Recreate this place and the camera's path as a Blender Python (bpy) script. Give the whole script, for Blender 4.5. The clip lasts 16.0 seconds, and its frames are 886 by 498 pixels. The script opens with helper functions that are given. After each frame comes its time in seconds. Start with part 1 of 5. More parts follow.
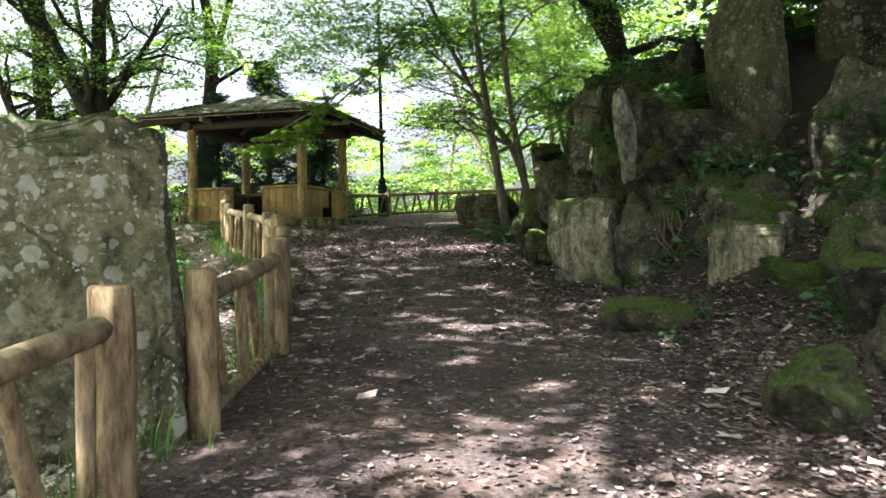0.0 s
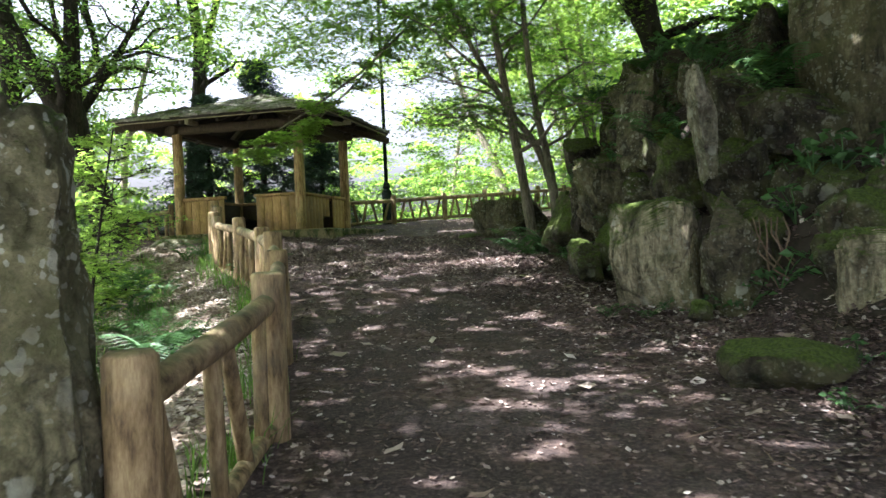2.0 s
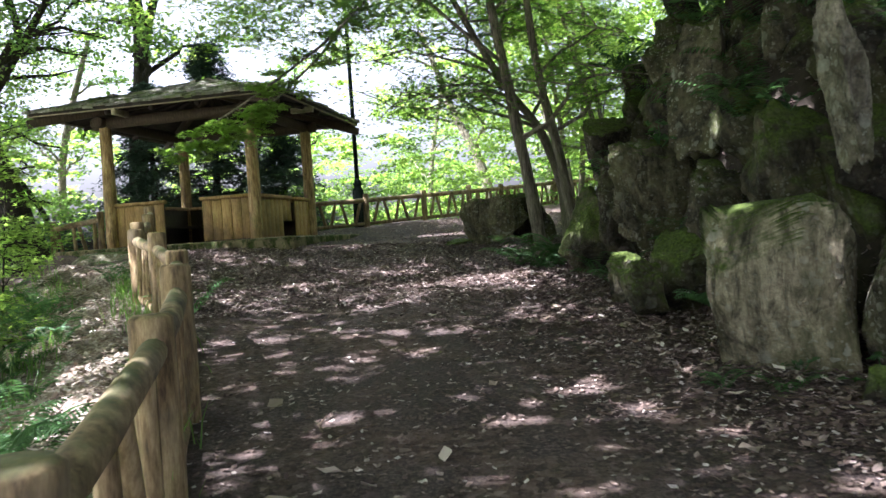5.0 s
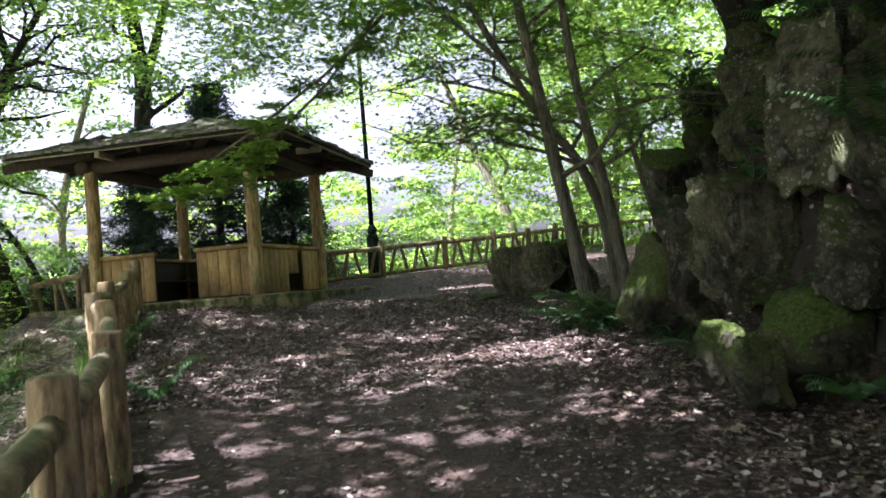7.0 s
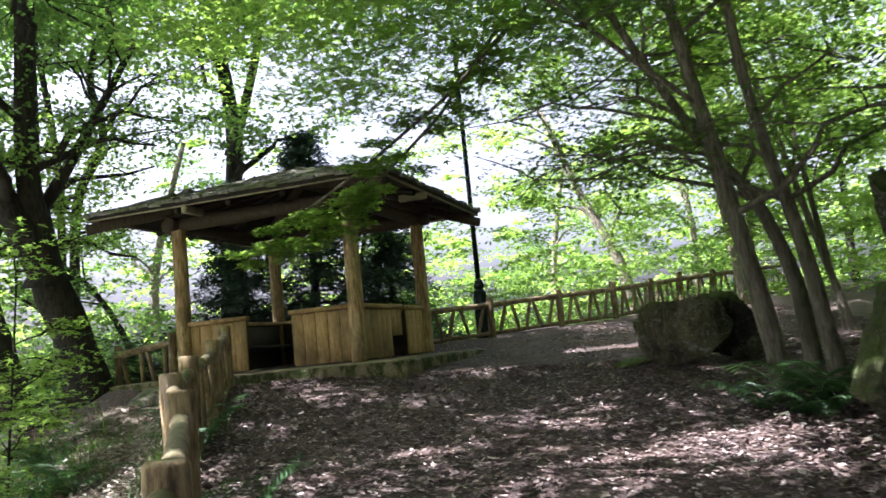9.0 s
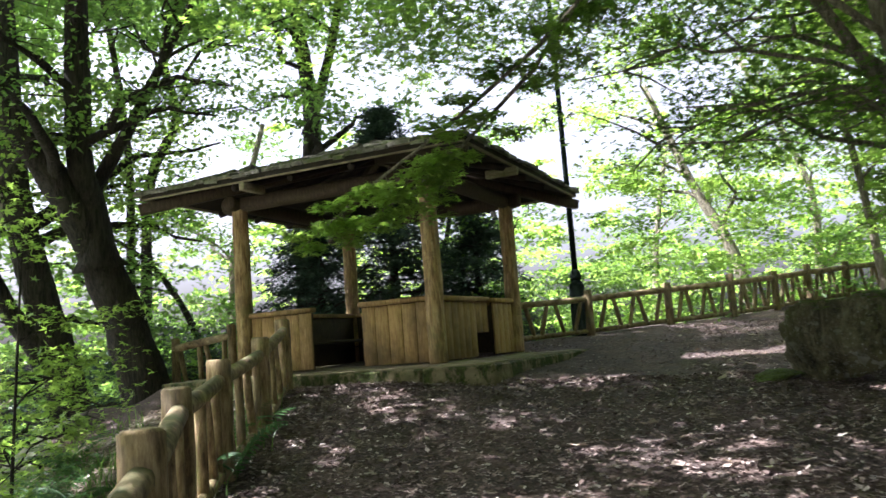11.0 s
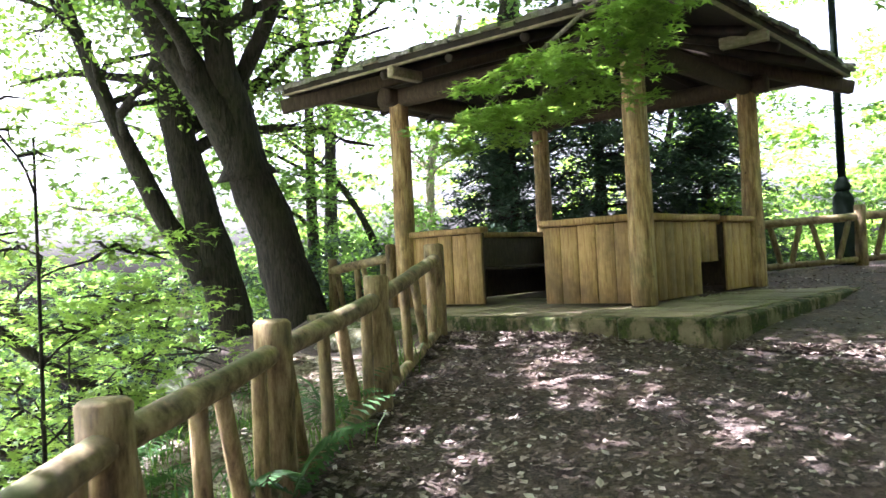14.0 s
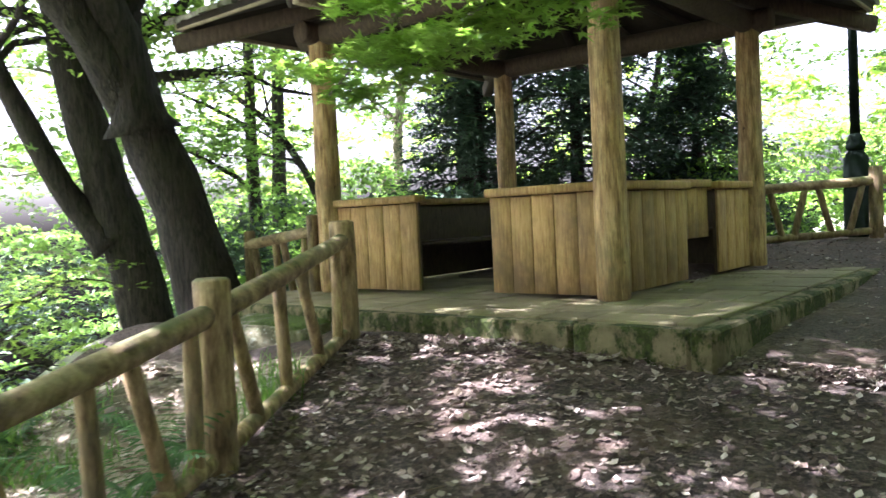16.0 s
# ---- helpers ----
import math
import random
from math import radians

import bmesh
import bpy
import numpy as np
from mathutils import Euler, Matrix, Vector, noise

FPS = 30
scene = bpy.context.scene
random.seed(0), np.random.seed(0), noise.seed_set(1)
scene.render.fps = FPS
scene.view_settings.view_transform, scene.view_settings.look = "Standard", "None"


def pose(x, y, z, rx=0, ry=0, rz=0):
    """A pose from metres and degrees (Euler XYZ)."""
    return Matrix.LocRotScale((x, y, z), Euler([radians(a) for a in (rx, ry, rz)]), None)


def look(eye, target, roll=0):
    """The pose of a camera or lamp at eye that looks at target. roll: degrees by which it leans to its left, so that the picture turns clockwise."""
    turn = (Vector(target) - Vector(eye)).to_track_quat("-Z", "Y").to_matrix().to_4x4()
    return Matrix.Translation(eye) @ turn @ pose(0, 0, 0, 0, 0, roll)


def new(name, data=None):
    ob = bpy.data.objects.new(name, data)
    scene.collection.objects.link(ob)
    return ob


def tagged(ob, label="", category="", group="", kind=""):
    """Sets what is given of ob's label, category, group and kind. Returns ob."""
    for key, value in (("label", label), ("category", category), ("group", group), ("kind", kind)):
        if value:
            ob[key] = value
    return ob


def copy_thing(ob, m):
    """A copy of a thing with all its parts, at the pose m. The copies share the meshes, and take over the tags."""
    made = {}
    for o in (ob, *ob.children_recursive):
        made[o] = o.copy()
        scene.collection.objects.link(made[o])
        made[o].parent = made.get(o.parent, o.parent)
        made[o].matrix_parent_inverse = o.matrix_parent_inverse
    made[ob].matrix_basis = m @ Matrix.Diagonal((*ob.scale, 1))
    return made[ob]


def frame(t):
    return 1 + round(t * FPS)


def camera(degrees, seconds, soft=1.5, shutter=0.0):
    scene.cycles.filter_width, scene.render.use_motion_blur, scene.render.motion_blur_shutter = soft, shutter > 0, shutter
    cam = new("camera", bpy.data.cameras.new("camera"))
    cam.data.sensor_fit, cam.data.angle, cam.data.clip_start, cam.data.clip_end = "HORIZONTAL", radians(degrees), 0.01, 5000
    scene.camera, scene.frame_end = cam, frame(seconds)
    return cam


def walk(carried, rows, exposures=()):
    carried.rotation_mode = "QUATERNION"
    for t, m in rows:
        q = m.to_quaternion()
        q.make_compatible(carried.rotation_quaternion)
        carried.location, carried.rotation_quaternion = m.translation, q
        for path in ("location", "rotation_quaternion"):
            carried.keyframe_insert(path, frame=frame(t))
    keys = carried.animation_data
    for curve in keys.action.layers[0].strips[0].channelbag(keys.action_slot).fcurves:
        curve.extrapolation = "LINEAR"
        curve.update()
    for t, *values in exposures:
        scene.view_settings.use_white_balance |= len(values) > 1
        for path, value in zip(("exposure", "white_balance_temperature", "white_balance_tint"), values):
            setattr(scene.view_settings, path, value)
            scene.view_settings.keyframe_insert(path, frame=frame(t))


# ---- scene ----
cam = camera(58.1, 16.0, shutter=0.35)
METRES, EYE, TILT, LEAN, TURN = 16.0, 1.46, -0.6, 1.2, 0.0
ROWS = [
    (0.0, 0.0, 0.0, 0.0, -0.0, 0.0, -0.0),
    (0.5, -0.0072, 0.0305, 0.0023, 0.66, -0.08, -0.12),
    (1.0, -0.0144, 0.0629, 0.0063, -1.16, -0.09, 0.71),
    (1.5, -0.0184, 0.0981, 0.0106, -0.76, 0.05, 0.78),
    (2.0, -0.025, 0.1307, 0.012, -0.12, 0.22, 1.37),
    (2.5, -0.0295, 0.1647, 0.0151, -2.49, -0.78, 2.12),
    (3.0, -0.033, 0.1958, 0.0192, -1.17, -0.78, 1.85),
    (3.5, -0.0373, 0.2278, 0.0233, -1.14, -0.88, 2.03),
    (4.0, -0.0361, 0.2599, 0.0261, -1.86, -0.57, 1.94),
    (6.5, -0.0417, 0.4171, 0.0384, -1.46, 0.99, 3.82),
    (7.0, -0.0394, 0.4476, 0.0427, -0.71, 3.02, 3.43),
    (7.5, -0.0472, 0.4787, 0.0461, -2.68, 5.26, 2.77),
    (8.0, -0.0575, 0.5094, 0.0489, -2.44, 6.25, 2.98),
    (8.5, -0.0684, 0.5383, 0.0527, 1.78, 7.07, 3.76),
    (11.0, -0.0927, 0.6853, 0.0658, 11.85, 6.98, 3.08),
    (11.5, -0.0927, 0.7137, 0.0669, 14.74, 4.39, 2.21),
    (12.0, -0.0924, 0.7415, 0.0699, 15.37, 3.38, 2.21),
    (12.5, -0.0925, 0.7728, 0.0736, 18.34, 1.62, 0.25),
    (13.0, -0.1032, 0.8024, 0.0769, 21.4, 0.27, 0.73),
    (13.5, -0.1118, 0.8312, 0.0803, 24.0, 0.31, 2.06),
    (14.0, -0.1169, 0.8592, 0.083, 27.71, 0.98, 1.59),
    (14.5, -0.1232, 0.8883, 0.0872, 28.37, 0.09, 1.32),
    (15.0, -0.1264, 0.9184, 0.0889, 27.74, -0.65, 1.72),
    (15.5, -0.1294, 0.946, 0.0929, 28.67, -1.75, 1.38),
    (16.0, -0.135, 0.9787, 0.0956, 27.07, -2.33, 1.5),
]
EXPOSURES = [(0.0, 2.75, 6000, 17), (4.2, 2.78, 5750, 22), (8.5, 2.45, 5750, 26), (11.0, 2.5, 5900, 23), (12.5, 3.4, 5800, 24), (16.0, 3.5, 5750, 26)]
walk(cam, [(t, pose(0, 0, EYE, TILT, LEAN, TURN) @ pose(METRES * x, METRES * y, METRES * z, 90 + pitch, roll, yaw)) for t, x, y, z, yaw, pitch, roll in ROWS], EXPOSURES)

# ---- world, sun, exposure ----
world = bpy.data.worlds.new("sky")
scene.world = world
world.use_nodes = True
wn = world.node_tree.nodes
sky = wn.new("ShaderNodeTexSky")
sky.sky_type, sky.sun_disc = "NISHITA", False
SUN_EL, SUN_AZ = radians(54), radians(-108)
sky.sun_elevation, sky.sun_rotation = SUN_EL, SUN_AZ
sky.air_density, sky.dust_density, sky.ozone_density = 1.0, 8.0, 1.0
wn["Background"].inputs["Strength"].default_value = 0.06
haze = wn.new("ShaderNodeHueSaturation")
haze.inputs["Saturation"].default_value, haze.inputs["Value"].default_value = 0.38, 1.75
world.node_tree.links.new(sky.outputs[0], haze.inputs["Color"])
world.node_tree.links.new(haze.outputs[0], wn["Background"].inputs["Color"])
sun_data = bpy.data.lights.new("sun", "SUN")
sun_data.energy, sun_data.angle, sun_data.color = 5.0, radians(0.53), (1.0, 0.97, 0.92)
sun = new("sun", sun_data)
sun.matrix_world = look((math.sin(SUN_AZ) * 40, 10 + math.cos(SUN_AZ) * 40, 60), (math.sin(SUN_AZ) * 40 - math.sin(SUN_AZ) * math.cos(SUN_EL), 10 + math.cos(SUN_AZ) * 40 - math.cos(SUN_AZ) * math.cos(SUN_EL), 60 - math.sin(SUN_EL)))


# ---- materials ----
class Mat:
    """A small node graph builder."""

    def __init__(self, name, rough=0.8):
        self.m = bpy.data.materials.new(name)
        self.m.use_nodes = True
        self.t = self.m.node_tree
        self.b = self.t.nodes["Principled BSDF"]
        self.b.inputs["Roughness"].default_value = rough
        self.b.inputs["Specular IOR Level"].default_value = 0.3
        self.co = self.t.nodes.new("ShaderNodeTexCoord").outputs["Object"]

    def node(self, kind, **values):
        n = self.t.nodes.new(kind)
        for key, value in values.items():
            n.inputs[key].default_value = value
        return n

    def link(self, a, b):
        self.t.links.new(a, b)

    def noise(self, scale, detail=5.0, rough=0.6, stretch=None, dist=0.0):
        n = self.node("ShaderNodeTexNoise", Scale=scale, Detail=detail, Roughness=rough, Distortion=dist)
        co = self.co
        if stretch:
            mp = self.node("ShaderNodeMapping", Scale=stretch)
            self.link(co, mp.inputs[0])
            co = mp.outputs[0]
        self.link(co, n.inputs["Vector"])
        return n.outputs["Fac"]

    def voronoi(self, scale, out="Distance"):
        n = self.node("ShaderNodeTexVoronoi", Scale=scale)
        self.link(self.co, n.inputs["Vector"])
        return n.outputs[out]

    def ramp(self, fac, *stops):
        n = self.t.nodes.new("ShaderNodeValToRGB")
        el = n.color_ramp.elements
        while len(el) < len(stops):
            el.new(0.5)
        for e, (p, c) in zip(el, stops):
            e.position, e.color = p, (*c, 1) if isinstance(c, tuple) else (c, c, c, 1)
        self.link(fac, n.inputs[0])
        return n.outputs[0]

    def mix(self, fac, a, b, mode="MIX"):
        n = self.t.nodes.new("ShaderNodeMix")
        n.data_type, n.blend_type = "RGBA", mode
        for socket, v in ((n.inputs[0], fac), (n.inputs[6], a), (n.inputs[7], b)):
            if hasattr(v, "is_linked"):
                self.link(v, socket)
            elif isinstance(v, tuple):
                socket.default_value = (*v, 1)
            else:
                socket.default_value = v
        return n.outputs[2]

    def math(self, op, a, b):
        n = self.t.nodes.new("ShaderNodeMath")
        n.operation = op
        for socket, v in ((n.inputs[0], a), (n.inputs[1], b)):
            if hasattr(v, "is_linked"):
                self.link(v, socket)
            else:
                socket.default_value = v
        return n.outputs[0]

    def up(self):
        """How far the surface faces up, 0 to 1."""
        g = self.t.nodes.new("ShaderNodeNewGeometry")
        s = self.t.nodes.new("ShaderNodeSeparateXYZ")
        self.link(g.outputs["Normal"], s.inputs[0])
        return s.outputs[2]

    def island(self):
        return self.t.nodes.new("ShaderNodeNewGeometry").outputs["Random Per Island"]

    def each(self):
        return self.t.nodes.new("ShaderNodeObjectInfo").outputs["Random"]

    def colour(self, c):
        self.link(c, self.b.inputs["Base Color"])
        return self

    def bump(self, height, strength=0.5, distance=0.02):
        n = self.node("ShaderNodeBump", Strength=strength, Distance=distance)
        self.link(height, n.inputs["Height"])
        self.link(n.outputs[0], self.b.inputs["Normal"])
        return self


def soil_material():
    m = Mat("soil", 0.95)
    base = m.ramp(m.noise(0.35, 6, 0.65), (0.3, (0.066, 0.047, 0.040)), (0.7, (0.130, 0.101, 0.088)))
    grit = m.ramp(m.noise(38, 4, 0.75), (0.42, 0.35), (0.60, 1.0), (0.74, 1.9))
    c = m.mix(1.0, base, grit, "MULTIPLY")
    litter = m.ramp(m.voronoi(22, "Color"), (0.2, (0.05, 0.03, 0.022)), (0.6, (0.13, 0.085, 0.06)), (0.95, (0.26, 0.20, 0.16)))
    c = m.mix(m.ramp(m.noise(1.3, 4), (0.45, 0.0), (0.62, 0.55)), c, litter)
    return m.colour(c).bump(m.mix(0.5, m.noise(30, 6, 0.8), m.noise(7, 4, 0.6)), 0.9, 0.03).m


def bank_material():
    m = Mat("bank_litter", 0.95)
    dry = m.ramp(m.voronoi(20, "Color"), (0.1, (0.10, 0.07, 0.05)), (0.5, (0.30, 0.24, 0.18)), (0.9, (0.50, 0.43, 0.36)))
    dark = m.ramp(m.noise(5, 5), (0.3, (0.03, 0.035, 0.015)), (0.7, (0.08, 0.075, 0.04)))
    return m.colour(m.mix(m.ramp(m.noise(0.8, 5), (0.40, 0.0), (0.55, 1.0)), dark, dry)).bump(m.noise(24, 6, 0.8), 0.9, 0.04).m


def rock_material(name, light, dark, moss_low, moss_high, lichen, stretch=None):
    m = Mat(name, 0.9)
    c = m.ramp(m.noise(2.2, 8, 0.68, stretch, 0.4), (0.36, dark), (0.50, tuple((a + b) / 2 for a, b in zip(light, dark))), (0.66, light))
    c = m.mix(1.0, c, m.ramp(m.noise(22, 6, 0.75), (0.34, 0.62), (0.66, 1.30)), "MULTIPLY")
    c = m.mix(1.0, c, m.ramp(m.noise(5.5, 7, 0.75, stretch, 0.9), (0.36, 0.28), (0.50, 0.95), (0.66, 1.45)), "MULTIPLY")
    film = m.ramp(m.noise(1.7, 6, 0.7), (0.44, 0.0), (0.62, 0.65))
    c = m.mix(film, c, (0.105, 0.112, 0.042))
    warp = m.node("ShaderNodeTexNoise", Scale=7.0, Detail=4.0)
    m.link(m.co, warp.inputs["Vector"])
    bent = m.node("ShaderNodeVectorMath")
    bent.operation = "MULTIPLY_ADD"
    m.link(warp.outputs["Color"], bent.inputs[0])
    bent.inputs[1].default_value = (0.14, 0.14, 0.14)
    m.link(m.co, bent.inputs[2])
    plain, m.co = m.co, bent.outputs[0]
    discs = 0.0
    for scale, edge in ((4.5, 0.30), (11, 0.34), (26, 0.36)):
        few = m.ramp(m.voronoi(scale, "Color"), (0.52, 0.0), (0.56, 1.0))
        disc = m.math("MULTIPLY", m.ramp(m.voronoi(scale), (edge - 0.05, 1.0), (edge, 0.0)), few)
        discs = m.math("MAXIMUM", disc, discs)
    seams = m.node("ShaderNodeTexVoronoi", Scale=1.3)
    seams.feature = "DISTANCE_TO_EDGE"
    m.link(m.co, seams.inputs["Vector"])
    m.co = plain
    crack = m.math("MAXIMUM", m.ramp(seams.outputs["Distance"], (0.0, 0.0), (0.022, 1.0)), m.ramp(m.noise(1.9, 4), (0.40, 0.0), (0.52, 1.0)))
    c = m.mix(1.0, c, m.ramp(crack, (0.0, 0.5), (1.0, 1.0)), "MULTIPLY")
    zone = m.ramp(m.noise(1.4, 5, 0.7), (0.40, 0.10), (0.60, 1.0))
    crust = m.ramp(m.noise(6.5, 8, 0.8, dist=0.5), (0.585, 0.0), (0.62, 0.7))
    spots = m.math("MULTIPLY", m.math("MAXIMUM", discs, crust), zone)
    c = m.mix(m.math("MULTIPLY", spots, lichen), c, (0.47, 0.48, 0.39))
    green = m.ramp(m.noise(40, 4), (0.3, (0.026, 0.042, 0.008)), (0.7, (0.105, 0.155, 0.022)))
    m_amt = m.math("ADD", m.math("MULTIPLY", m.up(), 0.55), m.noise(2.6, 6, 0.7))
    c = m.mix(m.ramp(m_amt, (moss_low, 0.0), (moss_high, 1.0)), c, green)
    h = m.mix(0.25, m.noise(3.4, 9, 0.68, dist=0.8), m.noise(34, 6, 0.75))
    h = m.mix(0.12, h, crack)
    return m.colour(c).bump(h, 1.0, 0.15).m


def log_material(name="log_wood", tone=(1.0, 1.0, 1.0), stretch=(2.6, 2.6, 0.6)):
    m = Mat(name, 0.75)
    streak = m.noise(6, 7, 0.7, stretch=stretch)
    k = lambda *c: tuple(a * b for a, b in zip(c, tone))
    c = m.ramp(streak, (0.35, k(0.075, 0.047, 0.022)), (0.5, k(0.265, 0.178, 0.080)), (0.66, k(0.47, 0.345, 0.17)))
    c = m.mix(m.ramp(m.noise(2.1, 5, 0.7), (0.5, 0.0), (0.72, 0.75)), c, k(0.155, 0.13, 0.085))
    g = m.math("ADD", m.math("MULTIPLY", m.up(), 0.35), m.noise(3.3, 5, 0.7))
    c = m.mix(m.ramp(g, (0.72, 0.0), (0.95, 0.85)), c, (0.10, 0.115, 0.05))
    return m.colour(c).bump(m.mix(0.5, streak, m.noise(45, 3)), 0.4, 0.010).m


def post_material():
    m = Mat("post_wood", 0.7)
    streak = m.noise(5, 5, 0.6, stretch=(4, 4, 0.6))
    c = m.ramp(streak, (0.32, (0.15, 0.09, 0.038)), (0.48, (0.36, 0.235, 0.10)), (0.68, (0.54, 0.40, 0.20)))
    c = m.mix(1.0, c, m.ramp(m.noise(14, 6, 0.75, stretch=(5, 5, 0.35)), (0.36, 0.45), (0.52, 1.0), (0.66, 1.18)), "MULTIPLY")
    c = m.mix(m.ramp(m.noise(1.3, 5, 0.7), (0.52, 0.0), (0.68, 0.6)), c, (0.13, 0.135, 0.06))
    c = m.mix(m.ramp(m.noise(2.2, 6, 0.75), (0.48, 0.0), (0.66, 0.75)), c, (0.15, 0.105, 0.058))
    knots = m.ramp(m.voronoi(4.5), (0.05, 1.0), (0.10, 0.0))
    return m.colour(m.mix(m.math("MULTIPLY", knots, 0.7), c, (0.06, 0.035, 0.018))).bump(m.mix(0.5, streak, m.noise(50, 4)), 0.3, 0.008).m


def kerb_material():
    m = Mat("mossy_kerb", 0.95)
    c = m.ramp(m.noise(5, 7, 0.7), (0.3, (0.10, 0.085, 0.042)), (0.7, (0.25, 0.21, 0.115)))
    moss = m.ramp(m.noise(30, 4), (0.3, (0.010, 0.016, 0.004)), (0.7, (0.060, 0.082, 0.015)))
    return m.colour(m.mix(m.ramp(m.noise(3.2, 6, 0.75, stretch=(1.2, 1.2, 0.8)), (0.45, 0.0), (0.53, 1.0)), c, moss)).bump(m.noise(20, 6, 0.8), 1.0, 0.03).m


def board_material():
    m = Mat("board_wood", 0.8)
    m.co = m.t.nodes.new("ShaderNodeTexCoord").outputs["Object"]
    grain = m.noise(9, 7, 0.7, stretch=(5, 5, 0.45))
    c = m.ramp(grain, (0.30, (0.17, 0.10, 0.040)), (0.5, (0.36, 0.235, 0.095)), (0.70, (0.50, 0.355, 0.17)))
    c = m.mix(1.0, c, m.ramp(m.each(), (0.0, (0.78, 0.76, 0.72)), (1.0, (1.12, 1.08, 1.0))), "MULTIPLY")
    c = m.mix(m.ramp(m.noise(1.6, 5, 0.7), (0.44, 0.0), (0.66, 0.8)), c, (0.12, 0.082, 0.042))
    return m.colour(c).bump(grain, 0.5, 0.006).m


def shaded_wood_material():
    m = Mat("shaded_timber", 0.8)
    grain = m.noise(8, 6, 0.7, stretch=(4, 4, 1.0))
    # Grain kept very dark; part of that is shade under the roof.
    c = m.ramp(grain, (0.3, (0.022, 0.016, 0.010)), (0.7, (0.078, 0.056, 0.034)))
    return m.colour(c).bump(grain, 0.5, 0.008).m


def fascia_material():
    m = Mat("fascia_wood", 0.8)
    grain = m.noise(8, 6, 0.7, stretch=(1.0, 4, 4))
    c = m.ramp(grain, (0.3, (0.12, 0.10, 0.06)), (0.7, (0.31, 0.27, 0.18)))
    g = m.ramp(m.noise(2.5, 5, 0.7), (0.5, 0.0), (0.7, 0.8))
    return m.colour(m.mix(g, c, (0.09, 0.11, 0.04))).bump(grain, 0.5, 0.008).m


def thatch_material():
    m = Mat("roof_shingle", 0.95)
    c = m.ramp(m.noise(9, 6, 0.75), (0.3, (0.06, 0.055, 0.045)), (0.5, (0.17, 0.16, 0.135)), (0.72, (0.34, 0.33, 0.29)))
    c = m.mix(1.0, c, m.ramp(m.island(), (0.0, 0.6), (1.0, 1.3)), "MULTIPLY")
    c = m.mix(m.ramp(m.noise(1.5, 5, 0.7), (0.48, 0.0), (0.62, 0.9)), c, (0.085, 0.115, 0.03))
    return m.colour(c).bump(m.noise(20, 6, 0.8), 0.9, 0.03).m


def slab_material():
    m = Mat("mossy_stone_slab", 0.9)
    c = m.ramp(m.noise(4, 7, 0.7), (0.3, (0.11, 0.09, 0.05)), (0.7, (0.31, 0.265, 0.165)))
    c = m.mix(1.0, c, m.ramp(m.each(), (0.0, 0.75), (1.0, 1.15)), "MULTIPLY")
    c = m.mix(m.ramp(m.noise(2.0, 6, 0.7), (0.46, 0.0), (0.66, 0.8)), c, (0.095, 0.10, 0.03))
    return m.colour(c).bump(m.noise(22, 6, 0.75), 0.7, 0.02).m


def bark_material(name, a, b, moss):
    m = Mat(name, 0.92)
    rid = m.noise(8, 7, 0.72, stretch=(3.0, 3.0, 0.45), dist=0.8)
    c = m.ramp(rid, (0.38, a), (0.64, b))
    c = m.mix(m.ramp(m.noise(1.7, 5, 0.7), (0.5, 0.0), (0.7, moss)), c, (0.075, 0.088, 0.04))
    return m.colour(c).bump(rid, 1.0, 0.06).m


def leaf_material(name, dark, light, glow, back=0.5):
    m = Mat(name, 0.55)
    t = m.t
    r = m.island()
    c = m.ramp(r, (0.0, dark), (0.65, light), (1.0, tuple(v * 1.25 for v in light)))
    d = m.node("ShaderNodeBsdfDiffuse")
    m.link(c, d.inputs[0])
    tr = m.node("ShaderNodeBsdfTranslucent")
    m.link(m.ramp(r, (0.0, tuple(v * 0.6 for v in glow)), (0.8, glow)), tr.inputs[0])
    gl = m.node("ShaderNodeBsdfGlossy", Roughness=0.45)
    gl.inputs[0].default_value = (0.6, 0.65, 0.6, 1)
    s1 = m.node("ShaderNodeMixShader", Fac=back)
    m.link(d.outputs[0], s1.inputs[1])
    m.link(tr.outputs[0], s1.inputs[2])
    s2 = m.node("ShaderNodeMixShader", Fac=0.05)
    m.link(s1.outputs[0], s2.inputs[1])
    m.link(gl.outputs[0], s2.inputs[2])
    m.link(s2.outputs[0], t.nodes["Material Output"].inputs[0])
    return m.m


def plain_material(name, a, b, scale, rough=0.7, metal=0.0):
    m = Mat(name, rough)
    m.b.inputs["Metallic"].default_value = metal
    return m.colour(m.ramp(m.noise(scale, 5, 0.7), (0.3, a), (0.7, b))).bump(m.noise(scale * 4, 4), 0.3, 0.005).m


def dead_leaf_material(name="dead_leaf", lift=1.0):
    m = Mat(name, 0.8)
    if lift == 1.3:
        return m.colour(m.ramp(m.island(), (0.0, (0.07, 0.049, 0.040)), (0.5, (0.16, 0.118, 0.10)), (0.85, (0.29, 0.235, 0.20)), (1.0, (0.48, 0.43, 0.38)))).m
    if lift > 1:
        return m.colour(m.ramp(m.island(), (0.0, (0.14, 0.10, 0.07)), (0.5, (0.34, 0.28, 0.22)), (1.0, (0.58, 0.52, 0.46)))).m
    c = m.ramp(m.island(), (0.0, (0.045, 0.031, 0.024)), (0.45, (0.095, 0.067, 0.054)), (0.75, (0.17, 0.125, 0.10)), (0.93, (0.30, 0.25, 0.215)), (1.0, (0.50, 0.46, 0.41)))
    return m.colour(c).m


